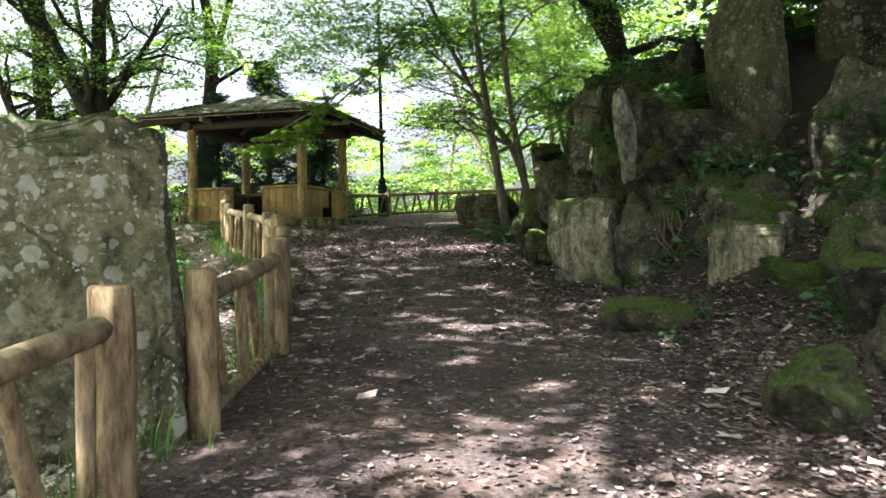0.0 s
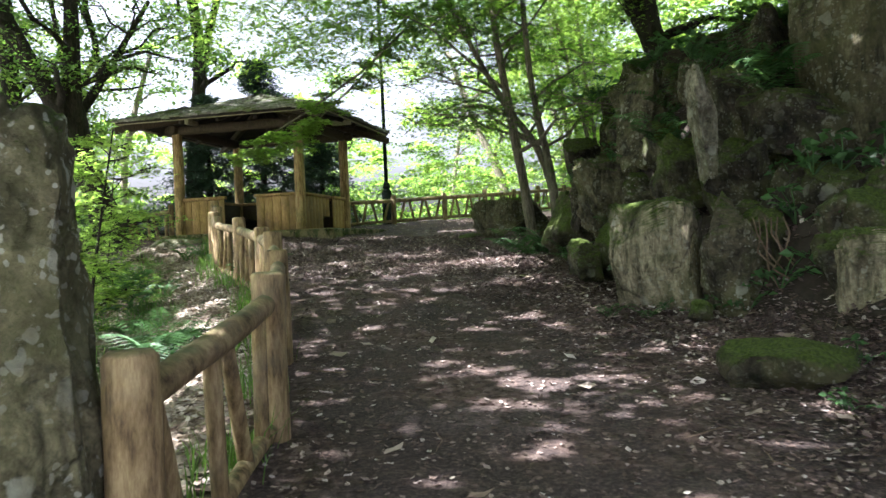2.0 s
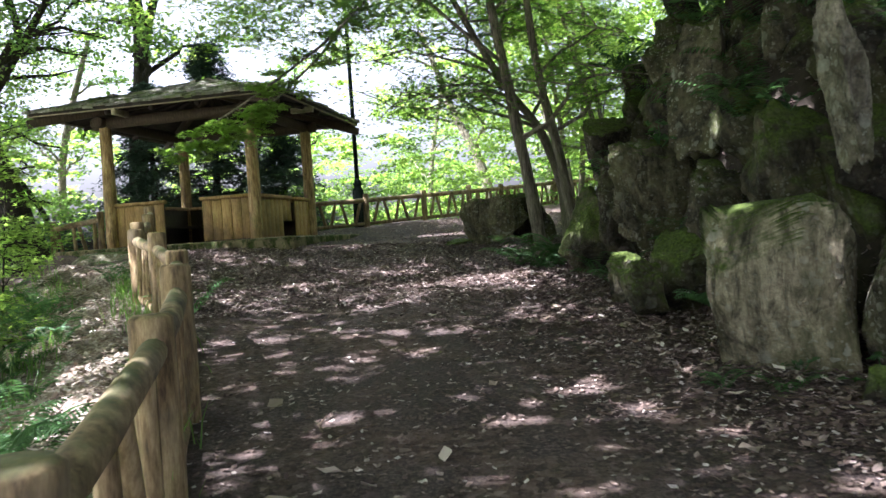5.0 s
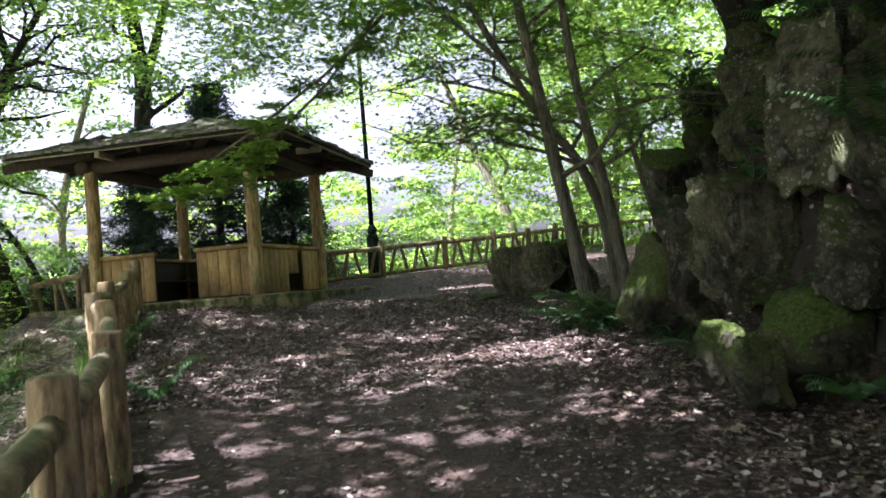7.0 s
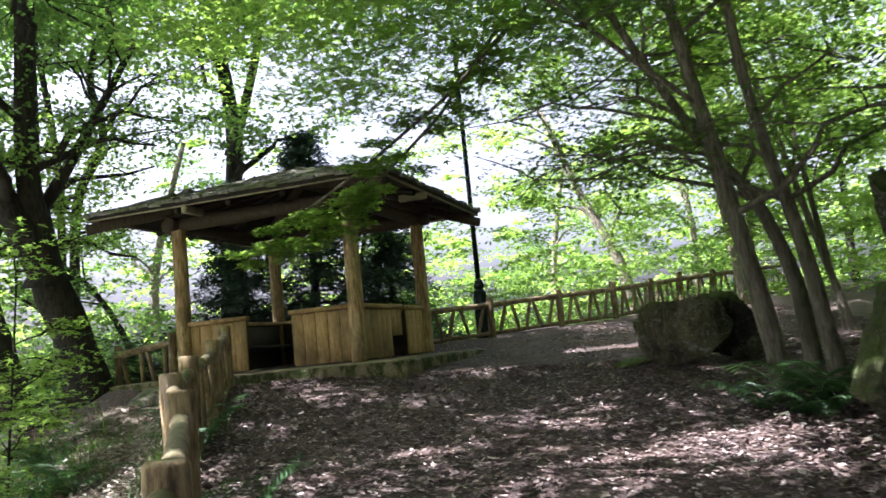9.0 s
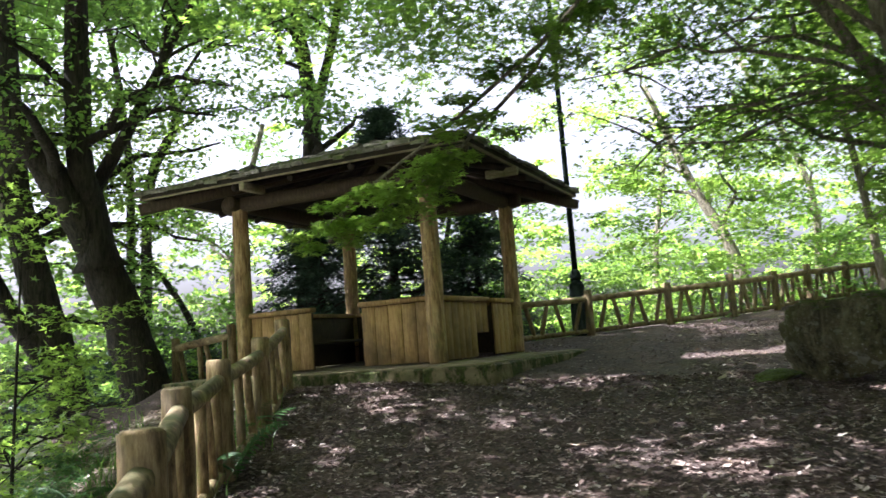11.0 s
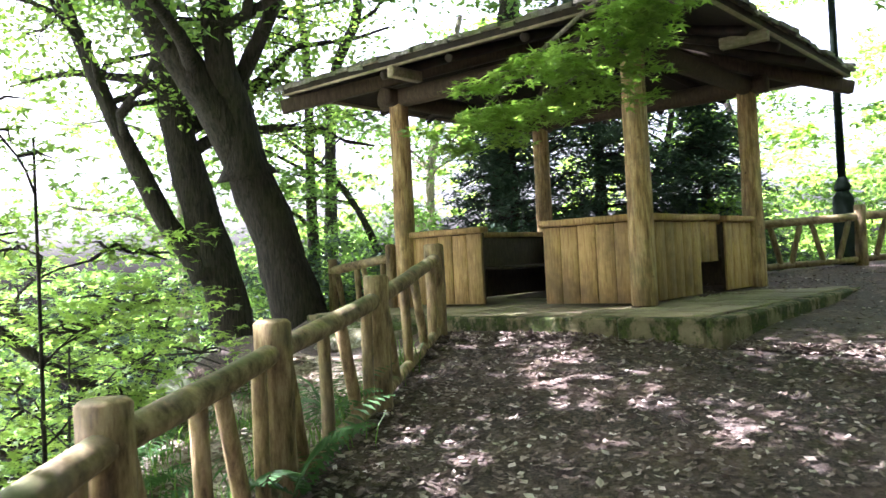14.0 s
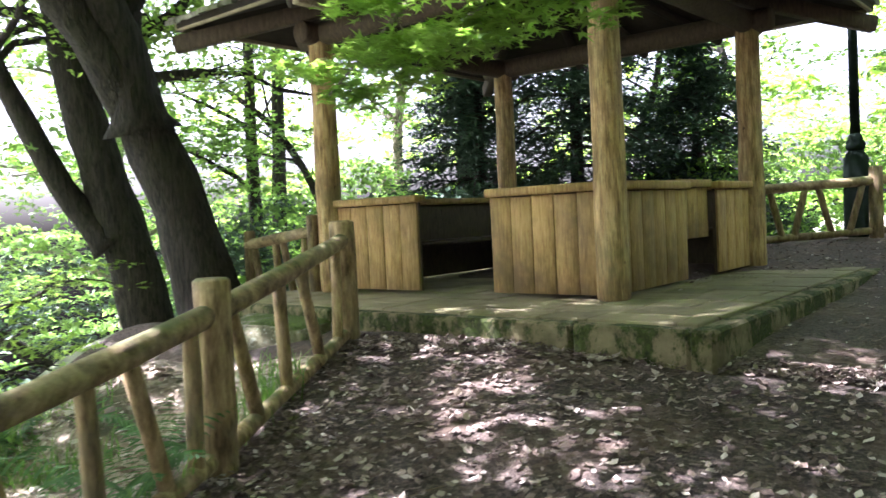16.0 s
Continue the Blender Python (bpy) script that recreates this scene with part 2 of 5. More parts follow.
SOIL, BANK = soil_material(), bank_material()
# The valley's blown-out brightness is put into the colour as pale patches.
BRIGHT_UNDERGROWTH = plain_material("undergrowth", (0.05, 0.08, 0.025), (0.42, 0.40, 0.33), 0.5, 0.95)
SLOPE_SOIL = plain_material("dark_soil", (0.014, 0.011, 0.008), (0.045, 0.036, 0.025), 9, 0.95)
ROCK = rock_material("rock_grey", (0.19, 0.168, 0.105), (0.030, 0.026, 0.016), 0.72, 0.98, 0.7)
ROCK_LICHEN = rock_material("rock_lichen", (0.31, 0.285, 0.165), (0.062, 0.057, 0.030), 0.86, 1.15, 1.0)
# Dark rock tone: shade on the slope is put into the colour, besides moss.
ROCK_DARK_SHADED = rock_material("rock_dark_shaded", (0.085, 0.070, 0.044), (0.010, 0.008, 0.006), 0.70, 0.95, 0.40)
ROCK_MOSS = rock_material("rock_moss", (0.12, 0.105, 0.062), (0.022, 0.020, 0.012), 0.50, 0.80, 0.30)
ROCK_STREAK = rock_material("rock_streaked", (0.50, 0.44, 0.29), (0.050, 0.045, 0.024), 0.66, 0.90, 0.55, (1.9, 1.9, 0.5))
ROCK_OLIVE = rock_material("rock_olive", (0.165, 0.148, 0.085), (0.060, 0.053, 0.031), 0.82, 1.1, 0.45, (1.5, 1.5, 0.5))
ROCK_PALE = rock_material("rock_pale", (0.46, 0.42, 0.31), (0.10, 0.088, 0.06), 0.85, 1.15, 0.7)
LOG, LOG_DARK = log_material("log_wood", (0.88, 0.92, 1.0)), log_material("log_weathered", (0.62, 0.66, 0.72))
LOG_RAIL = log_material("log_rail", (0.80, 0.86, 1.0), (1.2, 1.2, 1.2))
# Near-black boards: the low light under the roof is put into the colour.
ROOF_UNDER_SHADED = plain_material("roof_boards_shaded", (0.010, 0.008, 0.006), (0.030, 0.022, 0.014), 6, 0.85)
POST_WOOD, KERB = post_material(), kerb_material()
BOARD, TIMBER, FASCIA, THATCH, SLAB = board_material(), shaded_wood_material(), fascia_material(), thatch_material(), slab_material()
BARK = bark_material("bark_grey", (0.085, 0.075, 0.052), (0.29, 0.26, 0.19), 0.7)
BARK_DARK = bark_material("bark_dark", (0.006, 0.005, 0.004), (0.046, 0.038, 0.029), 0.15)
LEAF = leaf_material("leaf_green", (0.035, 0.078, 0.020), (0.085, 0.15, 0.036), (0.21, 0.40, 0.055))
LEAF_BRIGHT = leaf_material("leaf_bright", (0.055, 0.11, 0.025), (0.13, 0.215, 0.048), (0.37, 0.58, 0.085), 0.62)
LEAF_DARK = leaf_material("leaf_conifer", (0.014, 0.034, 0.022), (0.045, 0.08, 0.05), (0.04, 0.075, 0.035), 0.25)
FERN = leaf_material("fern_green", (0.03, 0.075, 0.025), (0.06, 0.14, 0.045), (0.10, 0.22, 0.05), 0.4)
DEAD = dead_leaf_material()
DEAD_MIXED = dead_leaf_material("dead_leaf_mixed", 1.3)
DEAD_PALE = dead_leaf_material("dead_leaf_pale", 1.9)
# Green metal taken almost to black, carrying the shade the post stands in.
LAMP_METAL = plain_material("lamp_green_metal_shaded", (0.005, 0.009, 0.007), (0.013, 0.02, 0.016), 8, 0.7)
for key, value in (("Specular IOR Level", 0.05), ("Roughness", 0.9)):
    LAMP_METAL.node_tree.nodes["Principled BSDF"].inputs[key].default_value = value
TWIG = plain_material("dry_twig", (0.08, 0.055, 0.035), (0.2, 0.15, 0.10), 30, 0.9)


# ---- building helpers ----
def make(name, bm, material, parent=None, label="", smooth=True):
    me = bpy.data.meshes.new(name)
    bm.to_mesh(me)
    bm.free()
    me.materials.append(material)
    if smooth:
        me.polygons.foreach_set("use_smooth", [True] * len(me.polygons))
    ob = new(name, me)
    ob.parent = parent
    if label:
        ob["label"] = label
    return ob


def part(name, bm, material, parent, label="", smooth=True):
    return make(name, bm, material, parent, label, smooth)


def array_mesh(name, verts, faces, material, parent=None, smooth=False):
    """A mesh from numpy arrays; faces all have the same number of corners."""
    me = bpy.data.meshes.new(name)
    k = faces.shape[1]
    me.vertices.add(len(verts))
    me.vertices.foreach_set("co", verts.astype(np.float32).ravel())
    me.loops.add(faces.size)
    me.loops.foreach_set("vertex_index", faces.astype(np.int32).ravel())
    me.polygons.add(len(faces))
    me.polygons.foreach_set("loop_start", np.arange(0, faces.size, k, dtype=np.int32))
    me.polygons.foreach_set("use_smooth", np.full(len(faces), smooth))
    me.update(calc_edges=True)
    me.materials.append(material)
    ob = new(name, me)
    ob.parent = parent
    return ob


def thing(name, label, category, at=(0, 0, 0), turn=0.0, group="", kind=""):
    ob = new(name)
    ob.empty_display_size = 0.2
    ob.matrix_world = pose(*at, 0, 0, turn)
    return tagged(ob, label, category, group, kind)


def tube(bm, points, radii, seg=10, rough=0.0, seed=0.0, cap=True):
    """A round, slightly uneven limb through points."""
    pts = [Vector(p) for p in points]
    rings = []
    for i, p in enumerate(pts):
        d = (pts[min(i + 1, len(pts) - 1)] - pts[max(i - 1, 0)]).normalized()
        side = d.cross(Vector((0, 1, 0.13)) if abs(d.y) < 0.9 else Vector((1, 0, 0.1))).normalized()
        up = d.cross(side)
        ring = []
        for k in range(seg):
            a = 2 * math.pi * k / seg
            w = side * math.cos(a) + up * math.sin(a)
            r = radii[i] * (1 + rough * noise.noise(p * 2.3 + w * 1.1 + Vector((seed, seed, 0))))
            ring.append(bm.verts.new(p + w * r))
        rings.append(ring)
    for a, b in zip(rings, rings[1:]):
        for k in range(seg):
            bm.faces.new((a[k], a[(k + 1) % seg], b[(k + 1) % seg], b[k]))
    if cap:
        bm.faces.new(list(reversed(rings[0])))
        bm.faces.new(rings[-1])
    return bm


def log_bm(a, b, r, seg=12, bevel=0.014, rough=0.10, seed=0.0, taper=0.96, bow=0.0):
    """A peeled log from a to b with eased ends."""
    a, b = Vector(a), Vector(b)
    length = (b - a).length
    n = max(3, int(length / 0.22))
    e = bevel / length
    ts = [0.0, e] + [e + (1 - 2 * e) * i / n for i in range(1, n)] + [1 - e, 1.0]
    side = (b - a).cross(Vector((0.3, 0.2, 1))).normalized()
    pts = [a.lerp(b, t) + side * bow * math.sin(math.pi * t) for t in ts]
    rad = [r * (1 + (taper - 1) * t) for t in ts]
    rad[0], rad[-1] = rad[0] - bevel, rad[-1] - bevel
    return tube(bmesh.new(), pts, rad, seg, rough, seed)


def box_bm(sx, sy, sz, at=(0, 0, 0), bevel=0.008, m=None):
    """A box with eased edges; at is the middle of its base."""
    bm = bmesh.new()
    bmesh.ops.create_cube(bm, size=1, matrix=Matrix.Translation((at[0], at[1], at[2] + sz / 2)) @ Matrix.Diagonal((sx, sy, sz, 1)))
    if bevel:
        bmesh.ops.bevel(bm, geom=bm.edges[:], offset=bevel, segments=1, affect="EDGES", profile=0.5)
    if m:
        bmesh.ops.transform(bm, matrix=m, verts=bm.verts)
    return bm


def smooth_step(a, b, x):
    t = min(1.0, max(0.0, (x - a) / (b - a)))
    return t * t * (3 - 2 * t)


# ---- the lie of the land ----
FENCE_LINE = [(-1.85, -12.0), (-1.72, 1.95), (-1.55, 3.69), (-1.45, 4.75), (-1.43, 6.78), (-1.76, 8.7), (-2.12, 10.3), (-2.66, 12.15), (-3.4, 14.0), (-4.18, 15.65), (-4.66, 17.12), (-5.02, 18.7), (-5.66, 20.85)]
ROCK_LINE = [(3.0, -12.0), (3.0, 4.0), (3.2, 7.0), (2.85, 8.2), (2.35, 9.5), (2.1, 11.0), (1.95, 12.5), (1.9, 15.0), (2.3, 17.5), (5.0, 21.0), (8.0, 26.0), (12.0, 40.0)]
FAR_FENCE = [(-3.6, 26.4), (-1.85, 27.35), (-0.22, 28.3), (1.15, 29.0), (2.2, 29.9), (3.2, 31.1), (4.3, 32.0), (5.6, 32.9), (7.0, 33.9)]


def line_x(line, y):
    for (x0, y0), (x1, y1) in zip(line, line[1:]):
        if y <= y1:
            t = max(0.0, (y - y0) / (y1 - y0))
            return x0 + t * (x1 - x0)
    return line[-1][0]


def far_y(x):
    for (x0, y0), (x1, y1) in zip(FAR_FENCE, FAR_FENCE[1:]):
        if x <= x1:
            return y0 + max(-3.0, (x - x0) / (x1 - x0)) * (y1 - y0)
    return FAR_FENCE[-1][1] + (x - FAR_FENCE[-1][0]) * 0.7


def ground_z(x, y):
    yy = min(max(y, -15.0), 34.0)
    z = 0.088 * yy - 0.07 + 0.21 * math.exp(-(((x + 4.4) / 3.0) ** 2 + ((y - 21.7) / 2.6) ** 2))
    z -= 0.10 * math.exp(-(((x + 1.7) / 1.0) ** 2 + ((y - 23.3) / 2.0) ** 2))
    left = line_x(FENCE_LINE, y) - 0.25 - x
    if y > 21.2:
        left = -8.0 - x
    elif y > 19.0:
        left += (left - (-8.0 - x)) * -smooth_step(19.0, 21.2, y)
    if left > 0:
        z -= 0.22 * left + 0.03 * min(left, 12) ** 2 + 0.4 * max(0, min(left - 2.5, 10))
    z += 1.1 * math.exp(-(((x + 9.2) / 1.6) ** 2 + ((y - 26.6) / 1.5) ** 2))
    beyond = y - far_y(x) - 0.4
    if beyond > 0:
        z -= min(0.55 * beyond, 7.0)
    right = x - line_x(ROCK_LINE, y)
    if right > 0:
        k = 1 - smooth_step(16.0, 21.0, y)
        low = 0.6 * min(right, 2.6) + 0.35 * max(0, min(right - 2.6, 14))
        ledge = 1.0 * smooth_step(0.0, 0.8, right) + 1.6 * smooth_step(0.0, 1.7, (right - 0.9) * 0.5 + (y - 10.9) * 0.7) * smooth_step(0.2, 1.2, right) + 0.30 * max(0, min(right - 1.2, 14))
        z += (low + (ledge - low) * smooth_step(8.7, 9.8, y)) * k + 0.12 * right * (1 - k) * (y < 30)
    return z


def surface_z(x, y):
    """The ground with its small unevenness."""
    rough = 0.03 * noise.noise((x * 0.9, y * 0.9, 1.7)) + 0.010 * noise.noise((x * 4.1, y * 4.1, 0.3))
    steep = max(0.0, x - line_x(ROCK_LINE, y)) + max(0.0, line_x(FENCE_LINE, min(y, 21)) - 0.3 - x)
    return ground_z(x, y) + rough + 0.30 * min(steep, 1.5) * noise.noise((x * 0.8, y * 0.8, 5.1))


def on_ground(x, y, up=0.0):
    return Vector((x, y, ground_z(x, y) + up))


def axis_steps(parts):
    out = []
    for a, b, n in parts:
        out += [a + (b - a) * i / n for i in range(n)]
    return out + [parts[-1][1]]


def build_ground():
    xs = axis_steps([(-400, -60, 6), (-60, -12, 24), (-12, -6.5, 22), (-6.5, 3.5, 100), (3.5, 8, 18), (8, 60, 26), (60, 400, 6)])
    ys = axis_steps([(-300, -30, 5), (-30, 0, 30), (0, 3, 15), (3, 22, 190), (22, 34, 60), (34, 70, 24), (70, 500, 8)])
    v = []
    for y in ys:
        for x in xs:
            v.append((x, y, surface_z(x, y)))
    nx = len(xs)
    i, j = np.meshgrid(np.arange(len(ys) - 1), np.arange(nx - 1), indexing="ij")
    a = (i * nx + j).ravel()
    ob = array_mesh("ground", np.array(v), np.stack([a, a + 1, a + nx + 1, a + nx], 1), SOIL, smooth=True)
    for m in (BANK, BRIGHT_UNDERGROWTH, SLOPE_SOIL):
        ob.data.materials.append(m)
    idx = np.zeros(len(a), np.int32)
    for n, k in enumerate(a):
        x, y, _ = v[k]
        if x < line_x(FENCE_LINE, min(y, 21)) - 0.12 and y < 20.5 or y > far_y(x) + 0.3:
            idx[n] = 1
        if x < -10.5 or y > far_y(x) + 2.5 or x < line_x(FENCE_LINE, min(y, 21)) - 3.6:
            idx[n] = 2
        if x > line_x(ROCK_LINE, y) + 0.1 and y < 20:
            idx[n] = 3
    ob.data.polygons.foreach_set("material_index", idx)
    return tagged(ob, "brown earth path strewn with dead leaves between rocks and a bank", "ground", kind="structure")


build_ground()


# ---- log fences ----
def fence_run(name, label, pts, group, posts_h=0.98, post_r=0.085, pattern="lean", mat=None, first=0):
    """Posts on pts with two rails and leaning balusters between them."""
    mat = mat or LOG
    base = on_ground(*pts[0])
    root = thing(name, label, "fence", base, group=group)
    P = [on_ground(*p) - base for p in pts]
    for i, p in enumerate(P):
        h = posts_h + 0.03 * math.sin(i * 2.7)
        lean = Vector((0.012 * math.sin(i * 1.9), 0.012 * math.cos(i * 2.3), 0))
        part("post", log_bm(p + Vector((0, 0, -0.15)), p + lean + Vector((0, 0, h)), post_r * (1 + 0.08 * math.sin(i * 3.1)), 14, 0.018, 0.14, i + first), mat, root)
    for i, (a, b) in enumerate(zip(P, P[1:])):
        d = (b - a).normalized()
        top = Vector((0, 0, posts_h - 0.17))
        low = Vector((0, 0, 0.085))
        part("top_rail", log_bm(a + top - d * 0.03, b + top + d * 0.03, 0.064, 12, 0.012, 0.14, i + 20 + first, bow=0.012), LOG_RAIL, root, "grey weathered rail")
        part("bottom_rail", log_bm(a + low - d * 0.03, b + low + d * 0.03, 0.05, 10, 0.012, 0.16, i + 40 + first), mat, root)
        n = (b - a).length
        if pattern == "lean":
            slots = ((0.21, 0.08), (0.44, 0.42), (0.71, 0.56), (0.87, 0.885))
        else:
            slots = ((0.13, 0.24), (0.37, 0.29), (0.47, 0.56), (0.72, 0.63), (0.80, 0.90))
        for k, (s, e) in enumerate(slots):
            w = 0.02 * math.sin(i * 5 + k * 2)
            part("baluster", log_bm(a.lerp(b, s + w) + Vector((0, 0, 0.06)), a.lerp(b, e + w) + Vector((0, 0, posts_h - 0.19)), 0.043, 9, 0.008, 0.2, i * 7 + k + first), mat, root)
    return root


fence_run("log_fence", "weathered yellow-brown log fence beside a standing stone", FENCE_LINE[1:3], "path fences", 1.02, 0.105)
fence_run("log_fence", "long weathered log fence with leaning balusters along the bank", FENCE_LINE[3:], "path fences", 0.98, 0.10, first=60)
fence_run("log_fence", "far log fence with slanted balusters at the edge of the drop", FAR_FENCE, "path fences", 0.90, 0.085, "vee", LOG_DARK, 90)
fence_run("log_fence", "short grey log fence beside the gazebo", [(-8.5, 23.05), (-7.35, 22.75)], "path fences", 0.95, 0.07, "lean", LOG_DARK, 120)


# ---- gazebo ----
GZ, GZ_YAW, GZ_FLOOR = (-5.1, 23.97), -12.7, 2.13


def gazebo():
    root = thing("gazebo", "square timber gazebo with a mossy shingle roof on stone", "gazebo", (*GZ, GZ_FLOOR), GZ_YAW)
    H, R, eave, apex = 2.62, 1.66, 2.82, 3.70
    for i, (x, y) in enumerate(((R, -R), (-R, -R), (R, R), (-R, R))):
        part("post", log_bm((x, y, 0.0), (x, y, H + 0.12), 0.135, 18, 0.02, 0.09, i * 3.3, 0.92), POST_WOOD, root, "peeled round log post, orange-brown")
    O = 2.72
    for i in range(4):
        m = pose(0, 0, 0, 0, 0, 90 * i)
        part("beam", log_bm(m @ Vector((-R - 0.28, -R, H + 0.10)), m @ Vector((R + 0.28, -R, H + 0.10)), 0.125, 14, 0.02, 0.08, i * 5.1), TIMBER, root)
        part("fascia", box_bm(2 * O, 0.05, 0.13, (0, -O + 0.03, eave - 0.02), 0.008, m), FASCIA, root, "pale weathered eaves board")
        for k, x in enumerate((-1.0, 0.0, 1.0)):
            part("rafter", log_bm(m @ Vector((x, -O + 0.10, eave - 0.06)), m @ Vector((x * 0.1, -0.15, apex - 0.16)), 0.055, 8, 0.01, 0.1, k), ROOF_UNDER_SHADED, root)
        part("hip_rafter", box_bm(0.13, 3.95, 0.17, (0, -1.97, -0.085), 0.012, m @ pose(0, 0, apex - 0.2, 0, 0, 45) @ pose(0, 0, 0, math.degrees(math.atan2(apex - eave - 0.06, 3.75)), 0, 0)), TIMBER, root, "heavy hip timber whose pale end shows under the corner")
        if i in (0, 1):
            part("purlin_end", box_bm(0.10, 0.5, 0.12, (-0.75, -O + 0.22, eave - 0.14), 0.01, m), FASCIA, root)
    # roof: four sloping sheets of overlapping shingle courses
    for i in range(4):
        bm = bmesh.new()
        m = pose(0, 0, 0, 0, 0, 90 * i)
        a = [(-O, -O, eave), (O, -O, eave), (0, 0, apex - 0.05)]
        lo = [bm.verts.new(p) for p in a]
        hi = [bm.verts.new((p[0], p[1], p[2] + 0.07)) for p in a]
        bm.faces.new(lo[::-1]), bm.faces.new(hi)
        for k in range(3):
            bm.faces.new((lo[k], lo[(k + 1) % 3], hi[(k + 1) % 3], hi[k]))
        bmesh.ops.transform(bm, matrix=m, verts=bm.verts)
        slope = part("roof_slope", bm, ROOF_UNDER_SHADED, root, smooth=False)
        rows = 13
        rnd = random.Random(31 + i)
        vs, fs = [], []
        for r in range(rows):
            t0 = r / rows
            y0 = -(O + 0.06) * (1 - t0)
            half = (O + 0.06) * (1 - t0)
            x = -half
            while x < half - 0.02:
                w = min(rnd.uniform(0.16, 0.34), half - x)
                y1 = y0 + 0.30
                z0 = eave + 0.085 + (apex - eave) * t0 + rnd.uniform(0, 0.035)
                z1 = z0 + (apex - eave) * 0.30 / O * 0.82
                yj = y0 + rnd.uniform(-0.04, 0.04)
                x1 = x + w - 0.012
                cut = min(0.28, max(0.0, abs(x if abs(x) > abs(x1) else x1) - half + 0.30))
                xa, xb = (x + cut, x1) if x < 0 else (x, x1 - cut)
                q = [(x, yj, z0), (x1, yj + rnd.uniform(-0.02, 0.02), z0 + rnd.uniform(-0.012, 0.012)), (max(xb, xa + 0.01), y1, z1), (min(xa, xb), y1, z1)]
                n = len(vs)
                vs += [Vector(p) for p in q] + [Vector(p) + Vector((0, 0, -0.05)) for p in q]
                fs += [(n, n + 1, n + 2, n + 3), (n + 4, n + 5, n + 1, n), (n + 5, n + 6, n + 2, n + 1), (n + 7, n + 4, n, n + 3)]
                x += w
        vs = np.array([m @ v for v in vs])
        tagged(array_mesh("shingles", vs, np.array(fs), THATCH, root), "grey mossy overlapping roof shingles", kind="stuff")
    # boarded breast walls with cap rails
    def wall(x0, y0, x1, y1, h=0.92, z0=0.03):
        a, b = Vector((x0, y0, 0)), Vector((x1, y1, 0))
        n = max(1, round((b - a).length / 0.235))
        ang = math.degrees(math.atan2(y1 - y0, x1 - x0))
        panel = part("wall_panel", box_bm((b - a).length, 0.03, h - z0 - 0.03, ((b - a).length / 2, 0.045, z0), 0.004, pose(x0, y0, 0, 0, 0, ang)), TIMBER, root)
        w = (b - a).length / n
        for k in range(n):
            part("plank", box_bm(w - 0.007, 0.028 + 0.004 * ((k * 7) % 3), h - z0 - 0.04 - 0.006 * (k % 2), (w * (k + 0.5), 0.012, z0 + 0.005), 0.004, pose(x0, y0, 0, 0, 0, ang)), BOARD, panel)
        part("cap_rail", box_bm((b - a).length + 0.06, 0.17, 0.075, ((b - a).length / 2, 0.03, h - 0.03), 0.014, pose(x0, y0, 0, 0, 0, ang)), BOARD, root, "thick pale cap board")

    wall(0.46, -R, R - 0.09, -R)
    wall(-R + 0.09, -R, -0.42, -R)
    wall(R, -R + 0.09, R, -0.18)
    wall(R - 0.10, -0.14, R - 0.10, 0.60, 0.94, 0.40)
    wall(R, 0.62, R, R - 0.09)
    wall(R - 0.12, R, -R + 0.1, R)
    wall(-R, R - 0.09, -R, -R + 0.09)
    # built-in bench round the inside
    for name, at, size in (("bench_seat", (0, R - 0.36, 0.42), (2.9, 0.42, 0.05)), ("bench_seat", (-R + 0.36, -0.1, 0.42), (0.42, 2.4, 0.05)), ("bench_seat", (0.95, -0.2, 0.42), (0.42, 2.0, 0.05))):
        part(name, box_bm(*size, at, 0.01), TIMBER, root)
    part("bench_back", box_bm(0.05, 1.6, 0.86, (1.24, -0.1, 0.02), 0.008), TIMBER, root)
    for y in (-0.10, 0.16, 0.42):
        part("bench_leg", box_bm(0.05, 0.09, 0.40, (1.33, y, 0.0), 0.006), BOARD, root)
    part("bench_leg_rail", box_bm(0.05, 0.75, 0.07, (1.34, 0.18, 0.40), 0.006), BOARD, root)
    return root


def gazebo_base():
    root = thing("platform", "low mossy paved stone platform under the gazebo", "platform", (*GZ, GZ_FLOOR), GZ_YAW)
    X0, X1, Y0, Y1 = -2.3, 2.78, -2.70, 2.6
    part("core", box_bm(X1 - X0 - 0.1, Y1 - Y0 - 0.1, 0.55, ((X0 + X1) / 2, (Y0 + Y1) / 2, -0.60), 0.0), SLAB, root)
    rnd = random.Random(5)
    y = Y0
    while y < Y1 - 0.05:
        d = min(rnd.choice((0.30, 0.42, 0.36)), Y1 - y)
        x = X0
        while x < X1 - 0.05:
            w = min(rnd.uniform(0.34, 0.75), X1 - x)
            if X1 - x - w < 0.15:
                w = X1 - x
            part("paving_stone", box_bm(w - 0.014, d - 0.014, 0.06, (x + w / 2, y + d / 2, -0.062 + rnd.uniform(0, 0.007)), 0.008), SLAB, root, smooth=False)
            x += w
        y += d
    x = X0
    while x < X1:
        w = min(rnd.uniform(1.6, 2.6), X1 - x)
        part("kerb_stone", box_bm(w - 0.012, 0.16, 0.48, (x + w / 2, Y0 - 0.07, -0.49 + rnd.uniform(-0.008, 0.006)), 0.02), KERB, root, smooth=False)
        x += w
    y = Y0 - 0.15
    while y < Y1:
        w = min(rnd.uniform(1.6, 2.6), Y1 - y)
        part("kerb_stone", box_bm(0.16, w - 0.012, 0.48, (X1 + 0.07, y + w / 2, -0.49 + rnd.uniform(-0.008, 0.006)), 0.02), KERB, root, smooth=False)
        y += w
    return root


gazebo_base()
gazebo()


